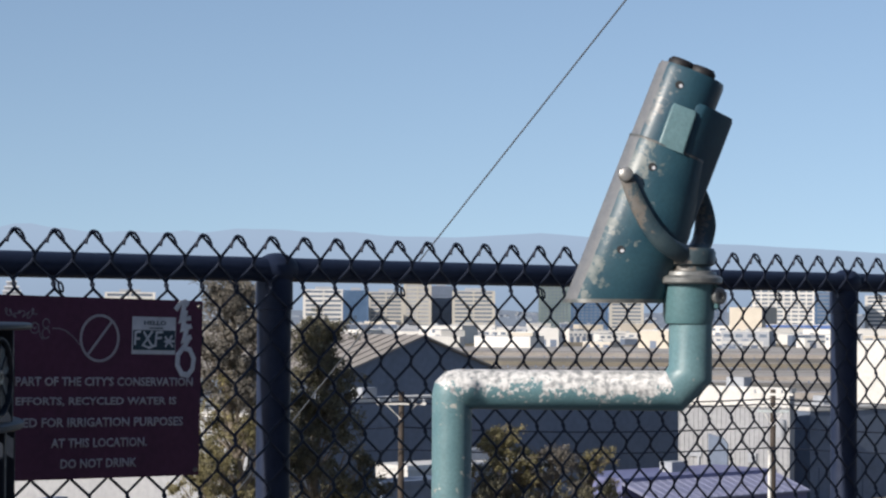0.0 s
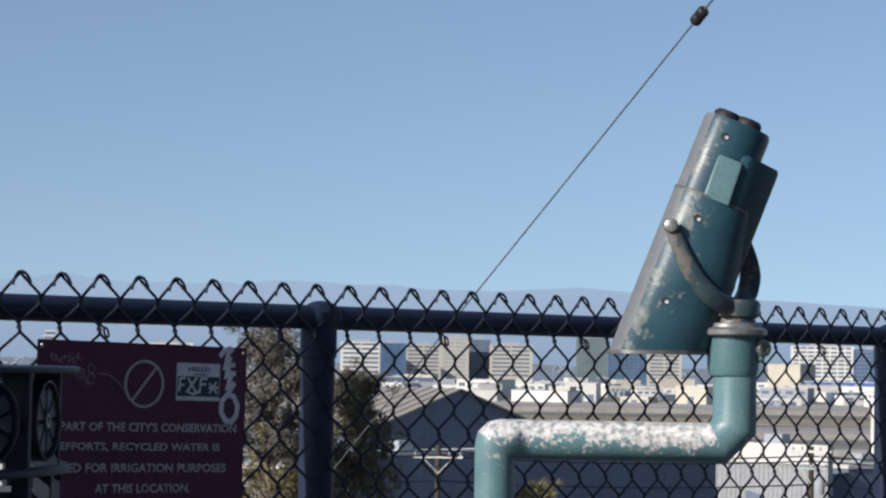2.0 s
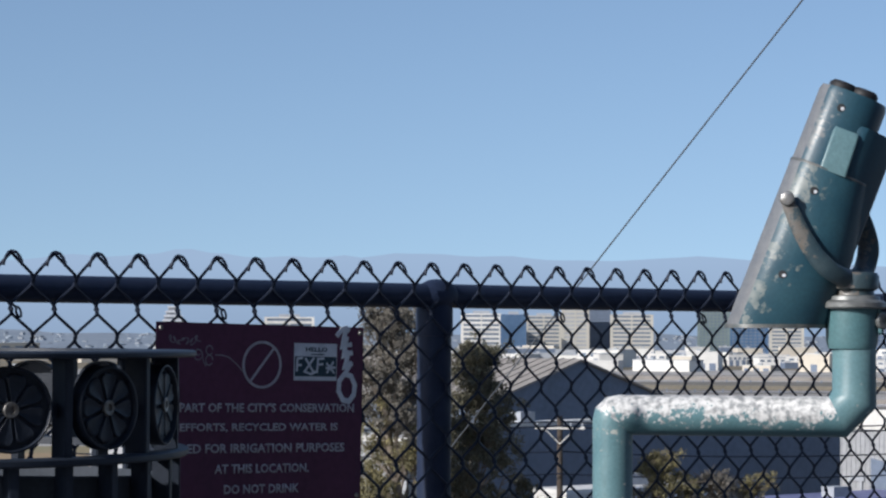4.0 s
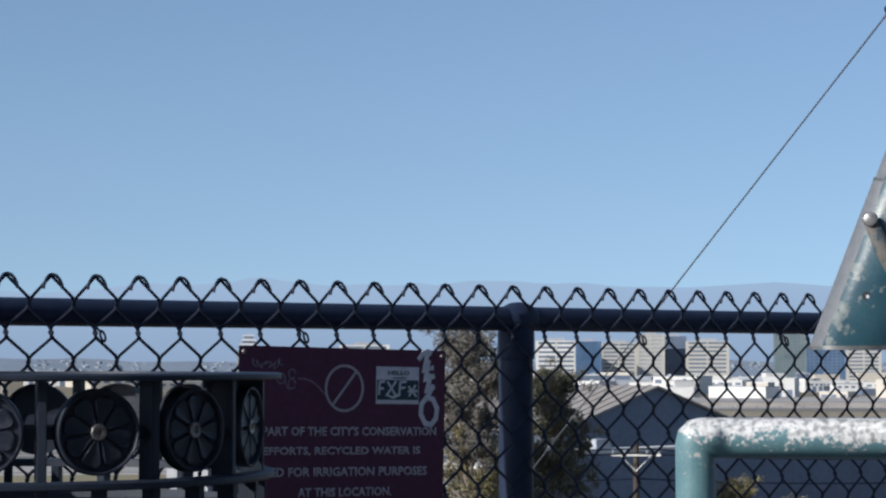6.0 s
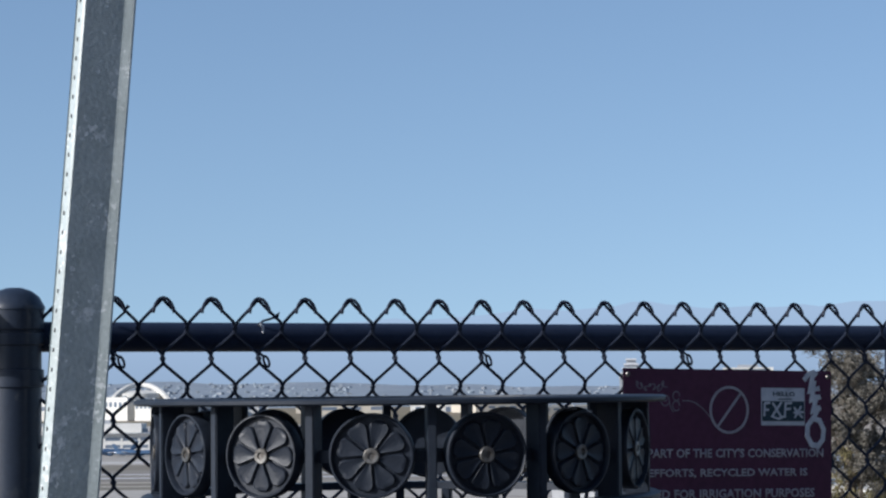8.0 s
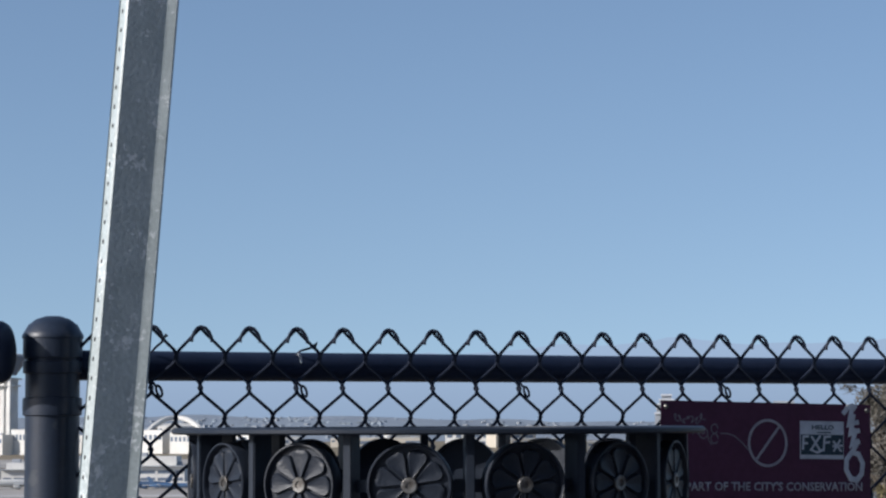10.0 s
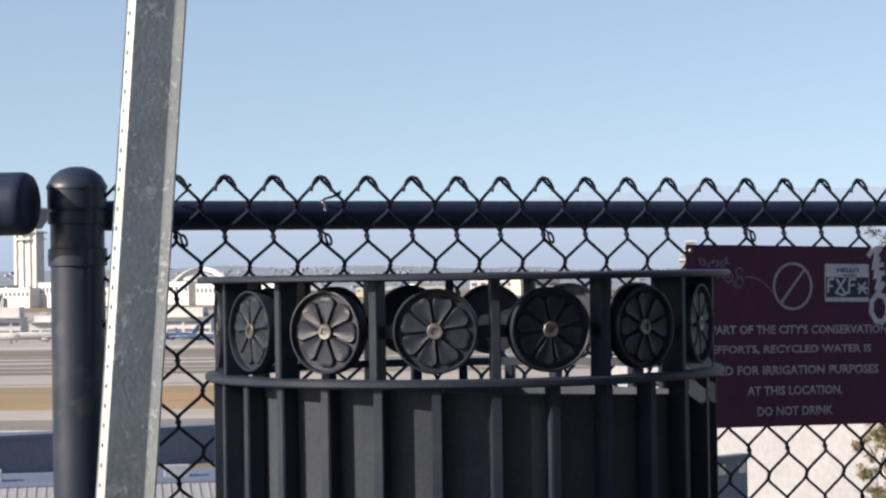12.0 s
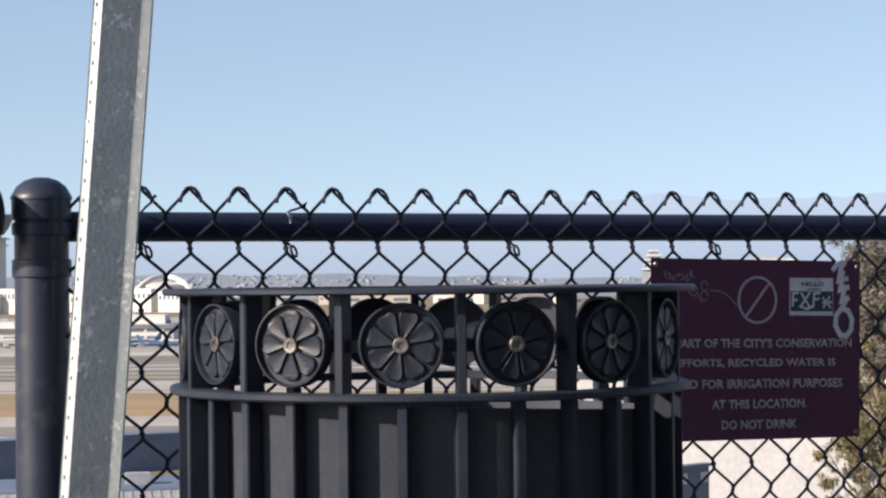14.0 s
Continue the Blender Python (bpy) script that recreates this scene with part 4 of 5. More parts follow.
        f.parent = ob
        for me, name in ((rim, "medallion_rim"), (hub, "bolt")):
            o = new(name, me)
            o.parent = f
        for j in range(8):
            o = new("petal", petal)
            o.matrix_basis, o.parent = pose(0, 0, 0, 0, 45 * j + 11 + 9 * math.sin(k * 2.3), 0), f


build_bin()


# ---- viewing binoculars on a cranked pipe ----
BASE = Matrix(((0.6807, 0.7325, 0, 0.486), (-0.7325, 0.6807, 0, -0.217), (0, 0, 1, 0), (0, 0, 0, 1)))
AX, AZ = 0.36, 0.933                            # the housing's axis, leaning in its own plane
FOOT = (0.0745, 1.136)


def hp(s, lat, w):
    """A place on the housing: along its axis, across it, and in depth."""
    return Vector((FOOT[0] + s * AX + lat * AZ, w, FOOT[1] + s * AZ - lat * AX))


SHELL = [(-1.0, -0.36), (-0.76, -0.83), (-0.5, -0.945), (-0.2, -1.0), (0.08, -0.985), (0.34, -0.92), (0.56, -0.8), (0.75, -0.63), (0.9, -0.4), (1.0, -0.1)]
SHELL += [(x, -y) for x, y in SHELL[::-1]]      # a chamfered edge on the weather side, rounded on the other


def loft(bm, sections, power=4.0, sides=40, slant=0.0, outline=SHELL):
    """Rounded sections (s, lat0, lat1, w0, w1) joined along the housing's axis; the first is cut aslant."""
    rings = []
    for i, (s, l0, l1, w0, w1) in enumerate(sections):
        ring = []
        for k in range(sides):
            if power:
                a = 2 * math.pi * k / sides
                ca, sa = math.cos(a), math.sin(a)
                x = math.copysign(abs(ca) ** (2 / power), ca)
                y = math.copysign(abs(sa) ** (2 / power), sa)
            else:
                x, y = outline[k]
            lat = (l0 + l1) / 2 + x * (l1 - l0) / 2
            w = (w0 + w1) / 2 + y * (w1 - w0) / 2
            ring.append(bm.verts.new(hp(s + (lat * slant if i < 2 else 0.0), lat, w)))
        rings.append(ring)
    for r, q in zip(rings, rings[1:]):
        for k in range(sides):
            bm.faces.new((r[k], r[(k + 1) % sides], q[(k + 1) % sides], q[k]))
    bm.faces.new(rings[0][::-1])
    bm.faces.new(rings[-1])
    bmesh.ops.recalc_face_normals(bm, faces=bm.faces)
    return bm


def bleached_side(ob):
    """Gives the chamfer on the weather side its bleached paint."""
    ob.data.materials.append(M_BLEACH)
    n = len(SHELL)
    for i, face in enumerate(ob.data.polygons):
        if i % n in (0, n - 1) and len(face.vertices) == 4:
            face.material_index = 1


def build_binoculars():
    ob = thing("viewing_binoculars", "teal painted public viewing binoculars on a worn cranked pipe", "binoculars", BASE)
    bm = bmesh.new()
    tube(bm, [(-0.203, 0, 0), (-0.203, 0, 0.972), (-0.2015, 0, 0.9785), (-0.1975, 0, 0.9825), (-0.191, 0, 0.984), (0.176, 0, 0.984), (0.2035, 0, 1.014), (0.2035, 0, 1.115)], [0.0342] * 6 + [0.0368] * 2, 32)
    pipe = part("cranked_pipe", bm, M_TEALARM, ob, "teal pipe with paint worn white on top", smooth=True)
    pipe.data.materials.append(M_TEALLEG)
    for i, face in enumerate(pipe.data.polygons):
        face.material_index = 0 if 2 <= i // 32 <= 4 else 1
    bm = bmesh.new()
    lathe(bm, [(0.0356, 1.098), (0.040, 1.099), (0.0435, 1.112), (0.0445, 1.166), (0.0, 1.166)], 40, m=Matrix.Translation((0.2, 0, 0)))
    part("collar", bm, M_TEAL, ob, smooth=True)
    bm = bmesh.new()
    lathe(bm, [(0.043, 1.166), (0.055, 1.1665), (0.0575, 1.169), (0.0575, 1.176), (0.0545, 1.179), (0.048, 1.181), (0.046, 1.187), (0.040, 1.1885), (0.0, 1.1885)], 48, m=Matrix.Translation((0.2, 0, 0)))
    part("flange", bm, M_IRON, ob, "grey worn iron flange", smooth=True)
    bm = bmesh.new()
    box(bm, 0.238, 0.252, -0.02, 0.02, 1.122, 1.166, bevel=0.004)
    lug = part("lug", bm, M_TEAL, ob)
    bm = bmesh.new()
    lathe(bm, [(0.0145, 0.0), (0.0145, 0.010), (0.012, 0.0125), (0.006, 0.0125), (0.0055, 0.009), (0.0, 0.009)], 20, m=Matrix.Translation((0.246, -0.012, 1.146)) @ pose(0, 0, 0, 90, 0, 35))
    part("lock", bm, M_IRON, lug, "round metal lock cylinder", smooth=True)
    bm = bmesh.new()
    lathe(bm, [(0.036, 1.186), (0.034, 1.196), (0.041, 1.200), (0.043, 1.220), (0.039, 1.227), (0.0, 1.229)], 32, m=Matrix.Translation((0.203, 0, 0)))
    part("swivel", bm, M_YOKE, ob, smooth=True)
    # housing
    bm = bmesh.new()
    loft(bm, [(0.0, -0.0805, 0.0785, -0.058, 0.058), (0.006, -0.0805, 0.0785, -0.061, 0.061), (0.15, -0.0805, 0.0782, -0.061, 0.061), (0.268, -0.0805, 0.060, -0.061, 0.061), (0.2755, -0.079, 0.058, -0.0595, 0.0595)], 0, len(SHELL), slant=0.386)
    house = part("lower_housing", bm, M_TEALBODY, ob, "scuffed teal lower housing with a bleached grey side", smooth=True)
    bleached_side(house)
    bm = bmesh.new()
    loft(bm, [(-0.003, -0.0825, 0.0805, -0.0635, 0.0635), (0.004, -0.0825, 0.0805, -0.0635, 0.0635)], 0, len(SHELL), slant=0.386)
    part("lip", bm, M_WORNEDGE, house, "worn grey rim", smooth=True)
    bm = bmesh.new()
    loft(bm, [(0.262, -0.0785, 0.040, -0.055, 0.055), (0.402, -0.0785, 0.040, -0.0545, 0.0545), (0.411, -0.076, 0.0375, -0.052, 0.052)], 0, len(SHELL))
    bleached_side(part("upper_housing", bm, M_TEALUP, ob, smooth=True))
    bm = bmesh.new()
    loft(bm, [(0.2725, -0.0808, 0.0592, -0.0613, 0.0613), (0.2745, -0.0810, 0.0590, -0.0614, 0.0614), (0.2768, -0.0795, 0.0575, -0.0600, 0.0600)], 0, len(SHELL))
    part("collar_edge", bm, M_WORNEDGE, house, "brown-grey worn upper edge", smooth=True)
    bm = bmesh.new()
    loft(bm, [(0.12, 0.012, 0.077, -0.045, 0.052), (0.23, 0.006, 0.0765, -0.050, 0.052), (0.356, 0.006, 0.0755, -0.050, 0.052), (0.363, 0.010, 0.073, -0.047, 0.05)], 0, 7, outline=[(-1, -0.96), (-0.62, -1.0), (-0.5, -0.96), (0.92, -0.08), (1, 0.1), (0.97, 1), (-1, 1)])
    part("coin_box", bm, M_TEALUP, ob, "blocky teal side box", smooth=True)
    bm = bmesh.new()
    loft(bm, [(0.272, -0.030, 0.016, -0.061, -0.04), (0.340, -0.032, 0.012, -0.061, -0.04), (0.347, -0.030, 0.010, -0.057, -0.04)], 9.0, 32)
    part("instruction_plate", bm, M_PLATE, ob, "pale blank teal plate", smooth=True)
    up = Vector((AX, 0, AZ))
    for lat in (-0.042, -0.004):
        bm = bmesh.new()
        lathe(bm, [(0.022, 0.0), (0.0235, 0.006), (0.0235, 0.014), (0.019, 0.0195), (0.013, 0.0195), (0.012, 0.012), (0.0, 0.012)], 28, m=Matrix.Translation(hp(0.406, lat, -0.008)) @ up.to_track_quat("Z", "Y").to_matrix().to_4x4())
        part("eyepiece", bm, M_RUBBER, ob, "black rubber eyepiece", smooth=True)
    for s, lat, w in ((0.379, -0.033, -0.0548), (0.233, -0.025, -0.0612), (0.084, -0.0234, -0.0612)):
        # A dark disc on the housing gives the recess its shade.
        bm = bmesh.new()
        lathe(bm, [(0.0, 0.0004), (0.0068, 0.0006), (0.0072, -0.003)], 16, m=Matrix.Translation(hp(s, lat, w)) @ pose(0, 0, 0, 90, 0, 0))
        h = part("screw_recess", bm, M_DARK, ob, "dark disc for a shaded screw recess")
        bm = bmesh.new()
        lathe(bm, [(0.0, 0.0015), (0.003, 0.0012), (0.0035, -0.001)], 12, m=Matrix.Translation(hp(s - 0.001, lat + 0.003, w)) @ pose(0, 0, 0, 90, 0, 0))
        part("screw", bm, M_STICKER, h, "bright screw head", smooth=True)
    # yoke: a bowed strap from pivot to pivot under the housing
    bm = bmesh.new()
    a = hp(0.204, -0.062, -0.069)
    path = [(a.x - 0.004, -0.069, a.z + 0.008), (a.x + 0.008, -0.071, a.z - 0.02), (0.112, -0.072, 1.296), (0.134, -0.071, 1.258), (0.158, -0.064, 1.232), (0.182, -0.042, 1.219), (0.2, 0.0, 1.216), (0.214, 0.042, 1.221), (0.226, 0.064, 1.24), (0.232, 0.072, 1.27), (0.228, 0.072, 1.3), (0.218, 0.071, 1.33), (0.206, 0.069, 1.345)]
    fine = []
    for i in range(len(path) - 1):
        p0, p1, p2, p3 = (Vector(path[max(0, min(len(path) - 1, j))]) for j in (i - 1, i, i + 1, i + 2))
        for u in (0, 0.25, 0.5, 0.75):
            fine.append(0.5 * (2 * p1 + (p2 - p0) * u + (2 * p0 - 5 * p1 + 4 * p2 - p3) * u * u + (3 * p1 - p0 - 3 * p2 + p3) * u ** 3))
    tube(bm, fine, [float(np.interp(i / len(fine), (0, 0.08, 0.3, 0.55, 0.75, 1), (0.0105, 0.0125, 0.0160, 0.0175, 0.0185, 0.012))) for i in range(len(fine))], 14)
    for i, v in enumerate(bm.verts):
        c = fine[i // 14].y
        v.co.y = c + (v.co.y - c) * 0.4
    yoke = part("yoke", bm, M_YOKE, ob, "dark teal iron yoke with worn brown-grey edges", smooth=True)
    bm = bmesh.new()
    lathe(bm, [(0.0125, -0.004), (0.0125, 0.004), (0.0105, 0.0075), (0.005, 0.0095), (0.0, 0.0098)], 24, m=Matrix.Translation((a.x, -0.075, a.z)) @ pose(0, 0, 0, 90, 0, 0))
    part("pivot_bolt", bm, M_PIVOT, yoke, "bright worn pivot bolt", smooth=True)


build_binoculars()


# ---- overhead lines ----
def build_guy():
    ob = thing("guy_wire", "grey steel guy wire with a dark strain insulator", "wire")
    lo, hi = bearing(41.72, 9.0, level(-0.8, 9.0)), bearing(49.33, 7.0, level(8.85, 7.0))
    way = (hi - lo).normalized()
    start = lo - way * 3.2
    bm = bmesh.new()
    tube(bm, [start, hi - way * 0.075], 0.0028, 8)
    part("strand", bm, M_CABLE, ob, smooth=True)
    turn = way.to_track_quat("Z", "Y").to_matrix().to_4x4()
    bm = bmesh.new()
    side = way.orthogonal().normalized() * 0.012
    for s in (-1, 1):
        tube(bm, [hi - way * 0.085, hi - way * 0.045 + side * s, hi - way * 0.005 + side * s], 0.0028, 6)
    part("thimble", bm, M_CABLE, ob, smooth=True)
    bm = bmesh.new()
    lathe(bm, [(0.0, -0.034), (0.013, -0.034), (0.019, -0.027), (0.019, -0.006), (0.0155, 0.0), (0.019, 0.006), (0.019, 0.027), (0.013, 0.034), (0.0, 0.034)], 20, m=Matrix.Translation(hi) @ turn)
    part("insulator", bm, M_RUBBER, ob, "dark strain insulator", smooth=True)
    bm = bmesh.new()
    tube(bm, [hi + way * 0.03, hi + way * 6], 0.0034, 8)
    part("strand", bm, M_CABLE, ob, smooth=True)


def pole(az, dist, top_el, label, arm, parts):
    p = bearing(az, dist)
    g = land_height(p.x, p.y)
    h = level(top_el, dist) - g
    ob = thing("utility_pole", label, "utility pole", pose(p.x, p.y, g, 0, 0, -az))
    bm = bmesh.new()
    tube(bm, [(0, 0, -1), (0, 0, h)], [0.19, 0.13], 14)
    part("shaft", bm, M_WOOD, ob, smooth=True)
    for z, half in arm:
        bm = bmesh.new()
        box(bm, -half, half, -0.2, -0.1, h - z - 0.06, h - z + 0.06, bevel=0.01)
        a = part("crossarm", bm, M_GALV if half < 1 else M_WHITE, ob)
        for x in (-half + 0.1, -half * 0.45, half * 0.45, half - 0.1):
            bm = bmesh.new()
            lathe(bm, [(0.03, 0), (0.06, 0.05), (0.035, 0.08), (0.06, 0.12), (0.03, 0.17), (0.0, 0.19)], 10, m=Matrix.Translation((x, -0.15, h - z + 0.06)))
            part("insulator", bm, M_GREYW, a, smooth=True)
        for s in (-1, 1):
            bm = bmesh.new()
            tube(bm, [(0, -0.15, h - z - 0.75), (s * half * 0.6, -0.15, h - z - 0.05)], 0.025, 6)
            part("brace", bm, M_WHITE, ob)
    if parts:
        bm = bmesh.new()
        lathe(bm, [(0.0, 0), (0.24, 0), (0.26, 0.05), (0.26, 0.8), (0.2, 0.88), (0.0, 0.9)], 20, m=Matrix.Translation((0.42, -0.1, h - 2.4)))
        part("transformer", bm, M_GREYW, ob, smooth=True)
        bm = bmesh.new()
        tube(bm, [(-0.16, -0.16, 0), (-0.16, -0.16, h - 3.1)], 0.09, 8)
        part("conduit", bm, M_WHITE, ob, "pale conduit up the pole", smooth=True)


def span(a, b, sag, r=0.034):
    ob = thing("power_line", "thin dark overhead power line", "wire", group="overhead lines")
    bm = bmesh.new()
    pts = [a.lerp(b, k / 16) - Vector((0, 0, sag * 4 * (k / 16) * (1 - k / 16))) for k in range(17)]
    tube(bm, pts, r, 5)
    part("conductor", bm, M_WIRE, ob)


build_guy()
pole(42.8, 105, -2.1, "weathered wooden utility pole with pale crossarm", ((0.55, 1.15),), False)
pole(52.2, 115, -1.95, "weathered wooden utility pole with crossarms and insulators", ((0.25, 1.0), (1.1, 0.8)), True)
for e0, e1, e2, off in ((-2.2, -2.25, -2.2, 0.6), (-2.3, -2.35, -2.3, -0.6), (-3.05, -3.0, -2.9, 0.2), (-3.6, -3.55, -3.4, -0.3)):
    q = [bearing(30.0, 102 + off, level(e0, 102)), bearing(42.8, 105 + off, level(e1, 105)), bearing(52.2, 115 + off, level(e2, 115)), bearing(62.0, 125 + off, level(e2, 125))]
    for u, v in zip(q, q[1:]):
        span(u, v, 0.25)


# ---- trees ----
def tree(az, dist, top_el, widths, mat_top, mat_low, label, seed, clumps=60, leaves=260, size=0.08, turn=0.45, clump=0.55):
    """A trunk with limbs that carry separate clumps of small leaves. widths: (height share, half width in m)."""
    r = random.Random(seed)
    p = bearing(az, dist)
    g = land_height(p.x, p.y)
    h = level(top_el, dist) - g
    ob = thing("tree", label, "tree", pose(p.x, p.y, g, 0, 0, -az))
    bm = bmesh.new()
    trunk = [(0.3 * math.sin(k * 1.3 + seed), 0.2 * math.cos(k * 1.1), h * 0.95 * k / 8 - (0.6 if k == 0 else 0)) for k in range(9)]
    tube(bm, trunk, [0.26 * (1 - 0.85 * k / 8) + 0.02 for k in range(9)], 10)
    heads = []
    for c in range(clumps):
        u = widths[0][0] + (1 - widths[0][0]) * (c + r.random()) / clumps
        half = float(np.interp(u, [w[0] for w in widths], [w[1] for w in widths]))
        a, q = r.uniform(0, 2 * math.pi), math.sqrt(r.uniform(0.1, 1.0))
        heads.append((Vector((half * q * math.cos(a), half * q * math.sin(a), h * u - (0.3 if u > 0.97 else 0))), half))
    for head, half in heads:
        k = min(0.93, max(0.08, head.z / h - 0.1 - 0.03 * half))
        i = min(7, int(k * 8 / 0.95))
        s = Vector(trunk[i]).lerp(Vector(trunk[i + 1]), 0.5)
        mid = s.lerp(head, 0.55) + Vector((r.uniform(-0.2, 0.2), r.uniform(-0.2, 0.2), -0.1 * half))
        tube(bm, [s, mid, head], [0.06, 0.035, 0.01], 6)
        for t in range(3):
            tip = head + Vector((r.gauss(0, 0.4), r.gauss(0, 0.4), r.uniform(-0.1, 0.6)))
            tube(bm, [mid.lerp(head, 0.6), tip], [0.022, 0.006], 4)
    part("trunk", bm, M_BARK, ob, smooth=True)
    sets = {True: ([], []), False: ([], [])}
    for head, half in heads:
        low = head.z < h * turn + r.uniform(-1, 1)
        vs, fs = sets[low]
        rad = clump * r.uniform(0.55, 1.2)
        knots = [head + Vector((r.gauss(0, 0.55), r.gauss(0, 0.55), r.gauss(0.05, 0.4))) * rad for k in range(9)]
        for k in range(leaves):
            d = Vector((r.gauss(0, 1), r.gauss(0, 1), r.gauss(0, 0.8))).normalized() * rad * 0.42 * r.uniform(0.25, 1.0)
            o = knots[k % 9] + d
            t = Vector((r.gauss(0, 1), r.gauss(0, 1), r.gauss(-0.7, 1))).normalized()
            w = t.cross(d + Vector((0.01, 0, 0.02))).normalized()
            l, b = size * r.uniform(0.6, 1.4), size * r.uniform(0.2, 0.42)
            n = len(vs)
            bend = d.normalized() * l * 0.2
            vs += [o - t * l, o + w * b + bend, o + t * l, o - w * b + bend]
            fs.append((n, n + 1, n + 2, n + 3))
    for low, name in ((False, "upper_crown"), (True, "lower_crown")):
        vs, fs = sets[low]
        if fs:
            me = bpy.data.meshes.new(name)
            me.from_pydata([tuple(v) for v in vs], [], fs)
            me.materials.append(mat_low if low else mat_top)
            o = new(name, me)
            o.parent = ob
            tagged(o, kind="stuff")


tree(38.55, 84, 0.75, ((0.3, 1.9), (0.5, 1.9), (0.62, 1.6), (0.72, 1.15), (0.86, 1.35), (0.95, 0.95), (1.0, 0.5)), M_LEAFB, M_LEAFY, "tall thin brown-grey tree with yellow-green lower leaves", 3, 125, 380, 0.08, 0.68, 0.66)
tree(40.75, 88, -0.2, ((0.2, 2.6), (0.55, 2.3), (0.7, 1.6), (0.85, 0.9), (1.0, 0.4)), M_LEAF, M_LEAFY, "dark olive tree with a ragged uneven crown", 5, 115, 380, 0.085, 0.46, 0.7)
tree(45.3, 92, -2.95, ((0.2, 2.2), (0.6, 1.9), (0.85, 1.2), (1.0, 0.35)), M_LEAFY, M_LEAF, "yellow-green bushy tree below the bank", 8, 70, 320, 0.075, 0.78, 0.55)
tree(46.6, 93, -3.45, ((0.2, 2.2), (0.7, 2.0), (0.9, 1.3), (1.0, 0.5)), M_LEAFB, M_LEAF, "rounded olive-brown bush beside a blue shed", 12, 70, 280, 0.075, 0.8, 0.5)
tree(47.75, 95, -3.5, ((0.2, 1.3), (0.7, 1.1), (1.0, 0.35)), M_LEAFY, M_LEAF, "low yellow-brown bush beside a blue shed", 9, 36, 280, 0.075, 0.6, 0.45)


# ---- airport landmarks ----
def build_tower():
    d = 2050
    ob = thing("control_tower", "white airport control tower with flared dark cab", "tower", facing(16.15, d, PLAIN, -35))
    h = level(1.73, d) - PLAIN
    bm = bmesh.new()
    box(bm, -9, 9, 0, 16, 0, h - 22, bevel=0.5)
    part("shaft", bm, M_WHITE, ob)
    for x in (-10.5, -3.2, 4.2, 10.5):
        bm = bmesh.new()
        box(bm, x - 1.6, x + 1.6, -1.5, 0.5, 0, h - 20, bevel=0.3)
        part("fin", bm, M_WHITE, ob)
    for z, r in ((h - 30, 14), (h - 24, 15)):
        bm = bmesh.new()
        lathe(bm, [(8, z), (r, z), (r, z + 1.2), (8, z + 1.2)], 24, closed=True, m=Matrix.Translation((0, 8, 0)))
        part("gallery", bm, M_WHITE, ob)
    bm = bmesh.new()
    lathe(bm, [(10, h - 20), (15, h - 13), (19, h - 4), (19, h - 3), (0, h - 3)], 16, m=Matrix.Translation((0, 8, 0)))
    part("cab", bm, M_GLASSD, ob)
    bm = bmesh.new()
    lathe(bm, [(20.5, h - 3.2), (20.5, h - 1.8), (8, h), (0, h)], 16, m=Matrix.Translation((0, 8, 0)))
    part("cab_roof", bm, M_GREYW, ob)


def build_arches():
    d = 1950
    ob = thing("arched_building", "white landmark building with crossing parabolic arches", "building", facing(20.52, d, PLAIN))
    h = level(0.13, d) - PLAIN
    for turn in (38, 142):
        bm = bmesh.new()
        pts = []
        for k in range(33):
            u = -1 + k / 16
            x = u * 43
            pts.append((x * math.cos(radians(turn)), x * math.sin(radians(turn)), h * (1 - abs(u) ** 2.3) - 1.2))
        tube(bm, pts, [1.9 + 1.0 * abs(-1 + k / 16) for k in range(33)], 8)
        part("arch", bm, M_WHITE, ob, smooth=True)
    bm = bmesh.new()
    lathe(bm, [(0, 14), (17, 14.5), (22, 17), (22, 21), (15, 23), (0, 24)], 32)
    part("disc_room", bm, M_WHITE, ob, smooth=True)
    bm = bmesh.new()
    lathe(bm, [(7, -1), (7, 14)], 16)
    part("core", bm, M_GREYW, ob)


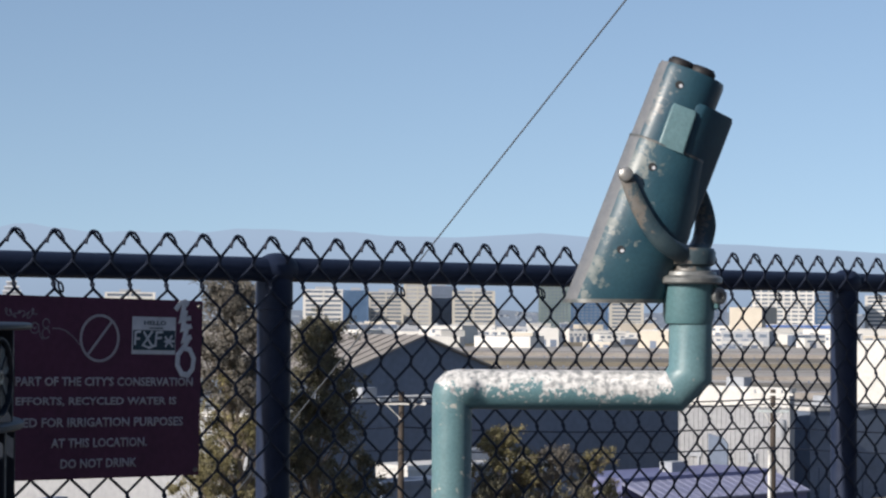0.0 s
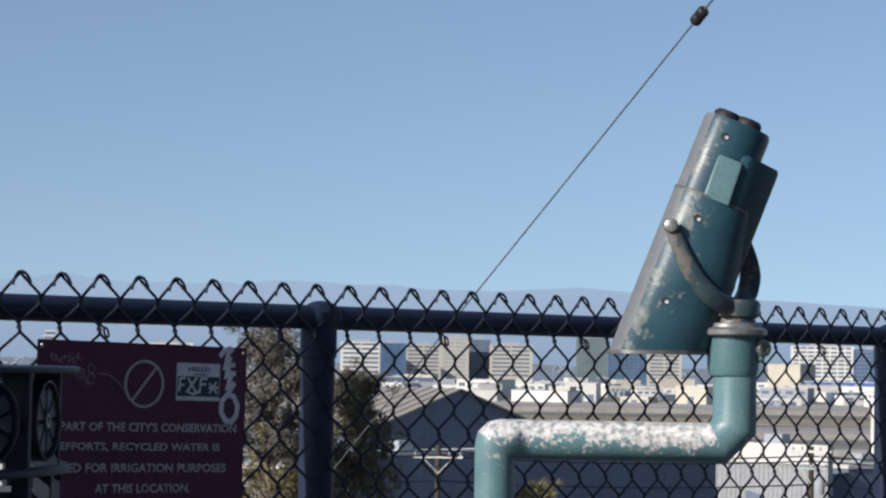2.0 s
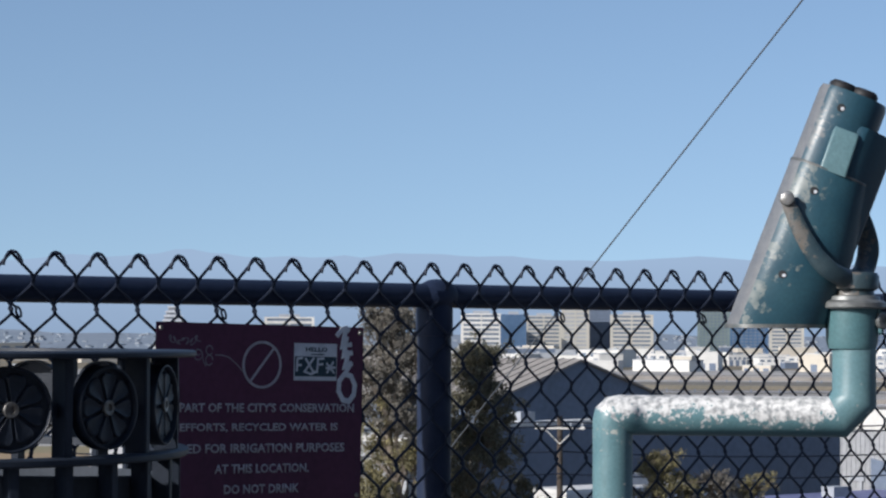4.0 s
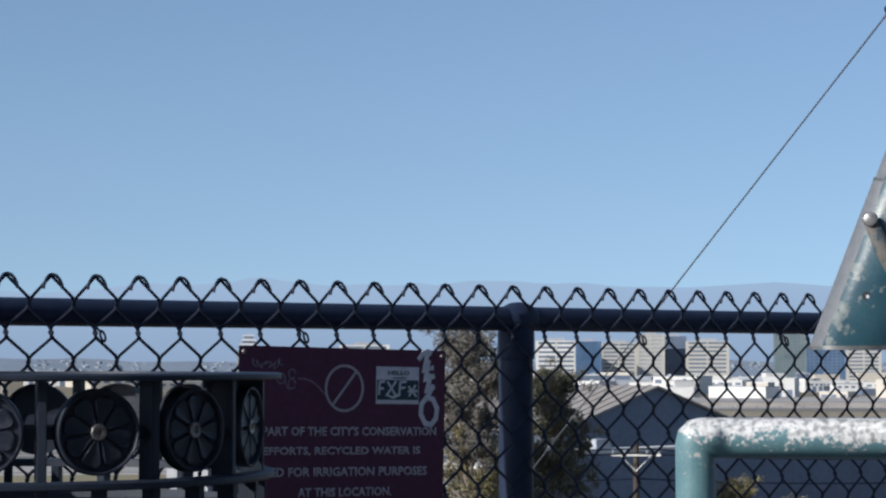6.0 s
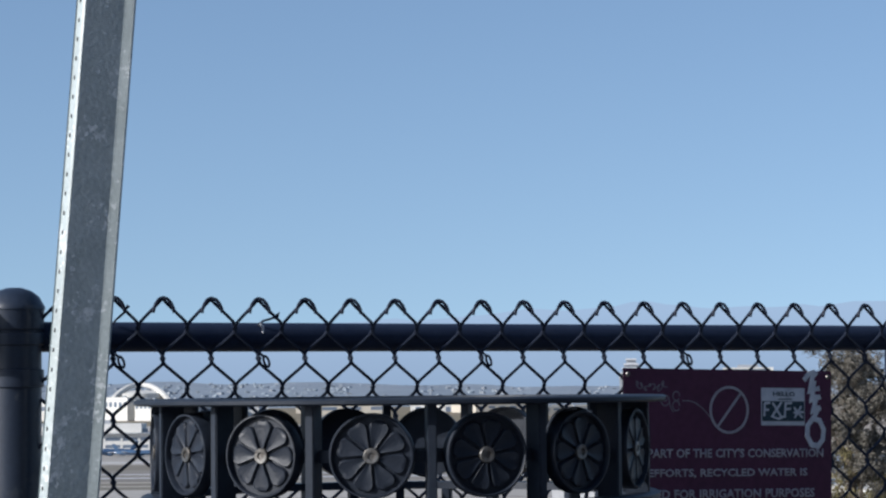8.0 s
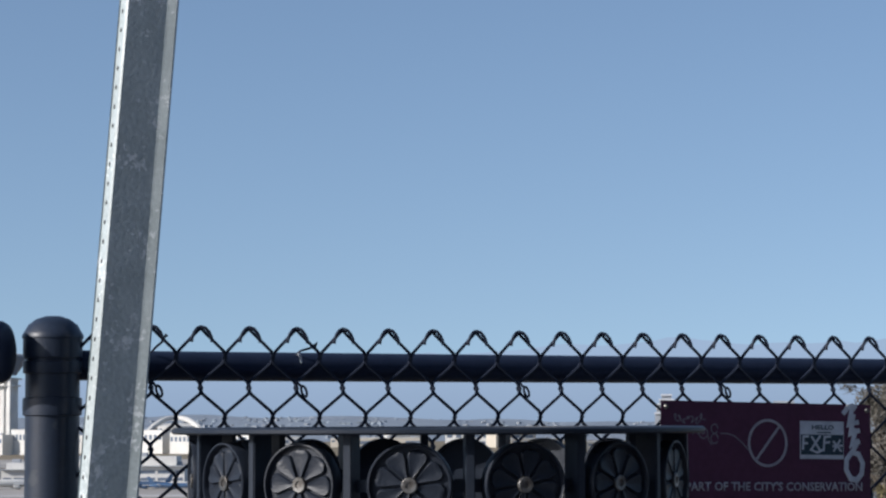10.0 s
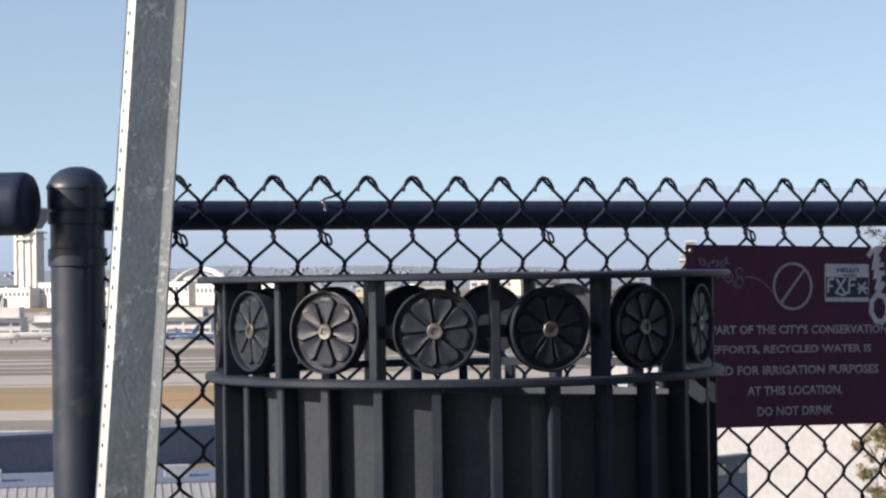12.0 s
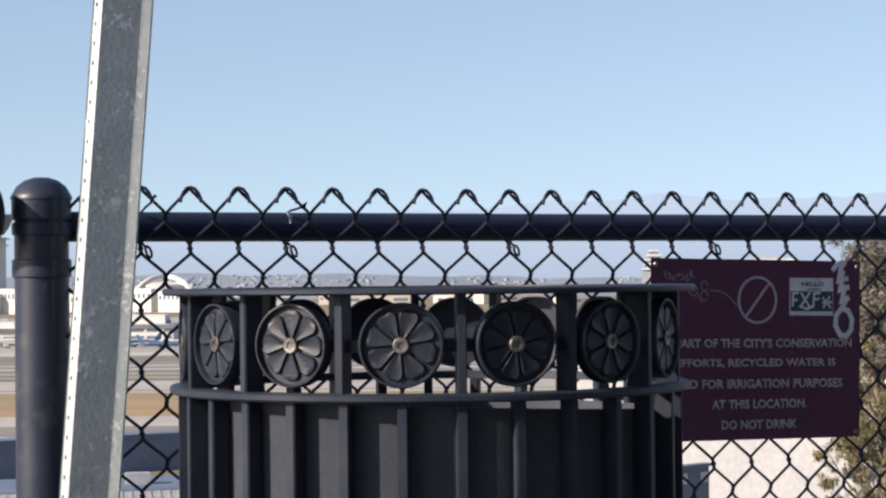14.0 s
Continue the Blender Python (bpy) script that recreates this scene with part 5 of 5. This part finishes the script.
def airliner(az, dist, heading, length, body, label):
    ob = thing("airliner", label, "aeroplane", facing(az, dist, PLAIN + length * 0.085, heading), group="parked airliners")
    r = length * 0.052
    bm = bmesh.new()
    prof = [(0, -0.5), (0.35, -0.485), (0.75, -0.45), (1, -0.39), (1, 0.2), (0.8, 0.36), (0.4, 0.47), (0, 0.5)]
    lathe(bm, [(a * r, b * length) for a, b in prof], 16, m=pose(0, 0, 0, 0, 90, 0))
    part("fuselage", bm, body, ob, smooth=True)
    for s in (-1, 1):
        bm = bmesh.new()
        prism(bm, ((-0.06 * length, -0.1), (0.09 * length, -0.1), (0.2 * length, 0.35), (0.16 * length, 0.35)), 0, 0.01 * length)
        for v in bm.verts:
            v.co = Vector((v.co.x, s * (r * 0.5 + (v.co.z + 0.1) / 0.45 * length * 0.44), -r * 0.4 + v.co.y + (v.co.z + 0.1) * 0.05 * length))
        bmesh.ops.recalc_face_normals(bm, faces=bm.faces)
        part("wing", bm, M_GREYW, ob)
        bm = bmesh.new()
        lathe(bm, [(r * 0.35, -0.05 * length), (r * 0.45, -0.03 * length), (r * 0.42, 0.03 * length), (r * 0.2, 0.05 * length)], 12, m=Matrix.Translation((-0.02 * length, s * length * 0.15, -r * 0.95)) @ pose(0, 0, 0, 0, 90, 0))
        part("engine", bm, body, ob, smooth=True)
        bm = bmesh.new()
        tube(bm, [(0.03 * length, s * r * 1.1, -length * 0.085), (0.03 * length, s * r * 1.1, -r * 0.3)], r * 0.16, 8)
        part("landing_gear", bm, M_RUBBER, ob)
    bm = bmesh.new()
    prism(bm, ((0.36 * length, r * 0.6), (0.47 * length, r * 0.6), (0.53 * length, r * 0.6 + 0.15 * length), (0.47 * length, r * 0.6 + 0.15 * length)), -0.006 * length, 0.006 * length)
    part("tail_fin", bm, M_GLASSB, ob)
    bm = bmesh.new()
    tube(bm, [(-0.38 * length, 0, -length * 0.085), (-0.38 * length, 0, -r * 0.5)], r * 0.14, 8)
    part("landing_gear", bm, M_RUBBER, ob)


build_tower()
build_arches()


def terminal(az0, az1, dist, top, label, storeys=2, turn=0.0, tower=0.0):
    """A white terminal between two bearings: set-back upper floor, window bands with mullions, a canopy on columns."""
    c, w = (az0 + az1) / 2, dist * math.tan(radians(az1 - az0))
    h = level(top, dist) - PLAIN
    ob = thing("terminal_building", label, "building", facing(c, dist, PLAIN, turn), group="terminals beside the apron")
    bm = bmesh.new()
    box(bm, -w / 2, w / 2, 0, 22, -1, h * 0.68)
    part("lower_storey", bm, M_WHITE, ob)
    bm = bmesh.new()
    box(bm, -w * 0.5 + 1.5, w * (0.18 + 0.25 * tower), 4, 20, h * 0.68, h)
    part("upper_floor", bm, M_WHITE, ob)
    for k in range(storeys):
        z = h * (0.16 + 0.5 * k / storeys)
        bm = bmesh.new()
        box(bm, -w * 0.47, w * 0.47, -0.1, 0.3, z, z + h * 0.11)
        part("window_band", bm, M_GLASSD, ob)
        for j in range(int(w / 7)):
            x = -w * 0.47 + w * 0.94 * (j + 0.5) / int(w / 7)
            bm = bmesh.new()
            box(bm, x - 0.5, x + 0.5, -0.25, 0.2, z - 0.1, z + h * 0.11 + 0.1)
            part("mullion", bm, M_WHITE, ob)
    bm = bmesh.new()
    box(bm, -w / 2 - 0.4, w / 2 + 0.4, -2.0, 0.2, h * 0.655, h * 0.69)
    part("canopy", bm, M_GREYW, ob)
    for x in (-w * 0.3, w * 0.05, w * 0.33):
        bm = bmesh.new()
        box(bm, x - 1.6, x + 1.6, 8, 11, h * (0.68 if x > 0 else 1.0), h * (0.68 if x > 0 else 1.0) + 1.5)
        part("roof_unit", bm, M_GREYW, ob)


for a0, a1, d, el, n, tw in ((13.2, 15.0, 935, -0.98, 2, 0.0), (15.1, 16.0, 905, -0.8, 2, 1.0), (16.2, 17.7, 950, -1.02, 1, 0.0), (17.8, 19.2, 920, -0.95, 2, 0.0), (19.35, 20.75, 900, -0.88, 2, 0.6),
                             (20.9, 22.4, 940, -1.05, 1, 0.0), (22.6, 24.3, 960, -0.9, 2, 0.0), (24.6, 26.4, 980, -0.85, 2, 0.5), (26.7, 28.3, 1000, -1.0, 1, 0.0), (28.6, 30.6, 1020, -0.92, 2, 0.0), (31, 33, 1050, -0.95, 2, 0.3)):
    terminal(a0, a1, d, el, "white airport terminal with window bands beside the apron", n, -8, tw)
airliner(19.75, 850, 12, 21, M_GLASSB, "dark blue parked airliner on the apron")
airliner(20.45, 842, 170, 18, M_GLASSB, "dark blue parked airliner beside a white one")
airliner(21.3, 852, 15, 20, M_WHITE, "white parked airliner with a dark tail")
airliner(15.0, 850, 172, 30, M_WHITE, "white parked airliner on the apron")
airliner(16.6, 860, 8, 28, M_WHITE, "white parked airliner before a terminal")
airliner(14.6, 1480, 10, 48, M_WHITE, "white parked airliner beside a terminal")
airliner(23.5, 1450, 165, 40, M_WHITE, "white parked airliner on the pale apron")
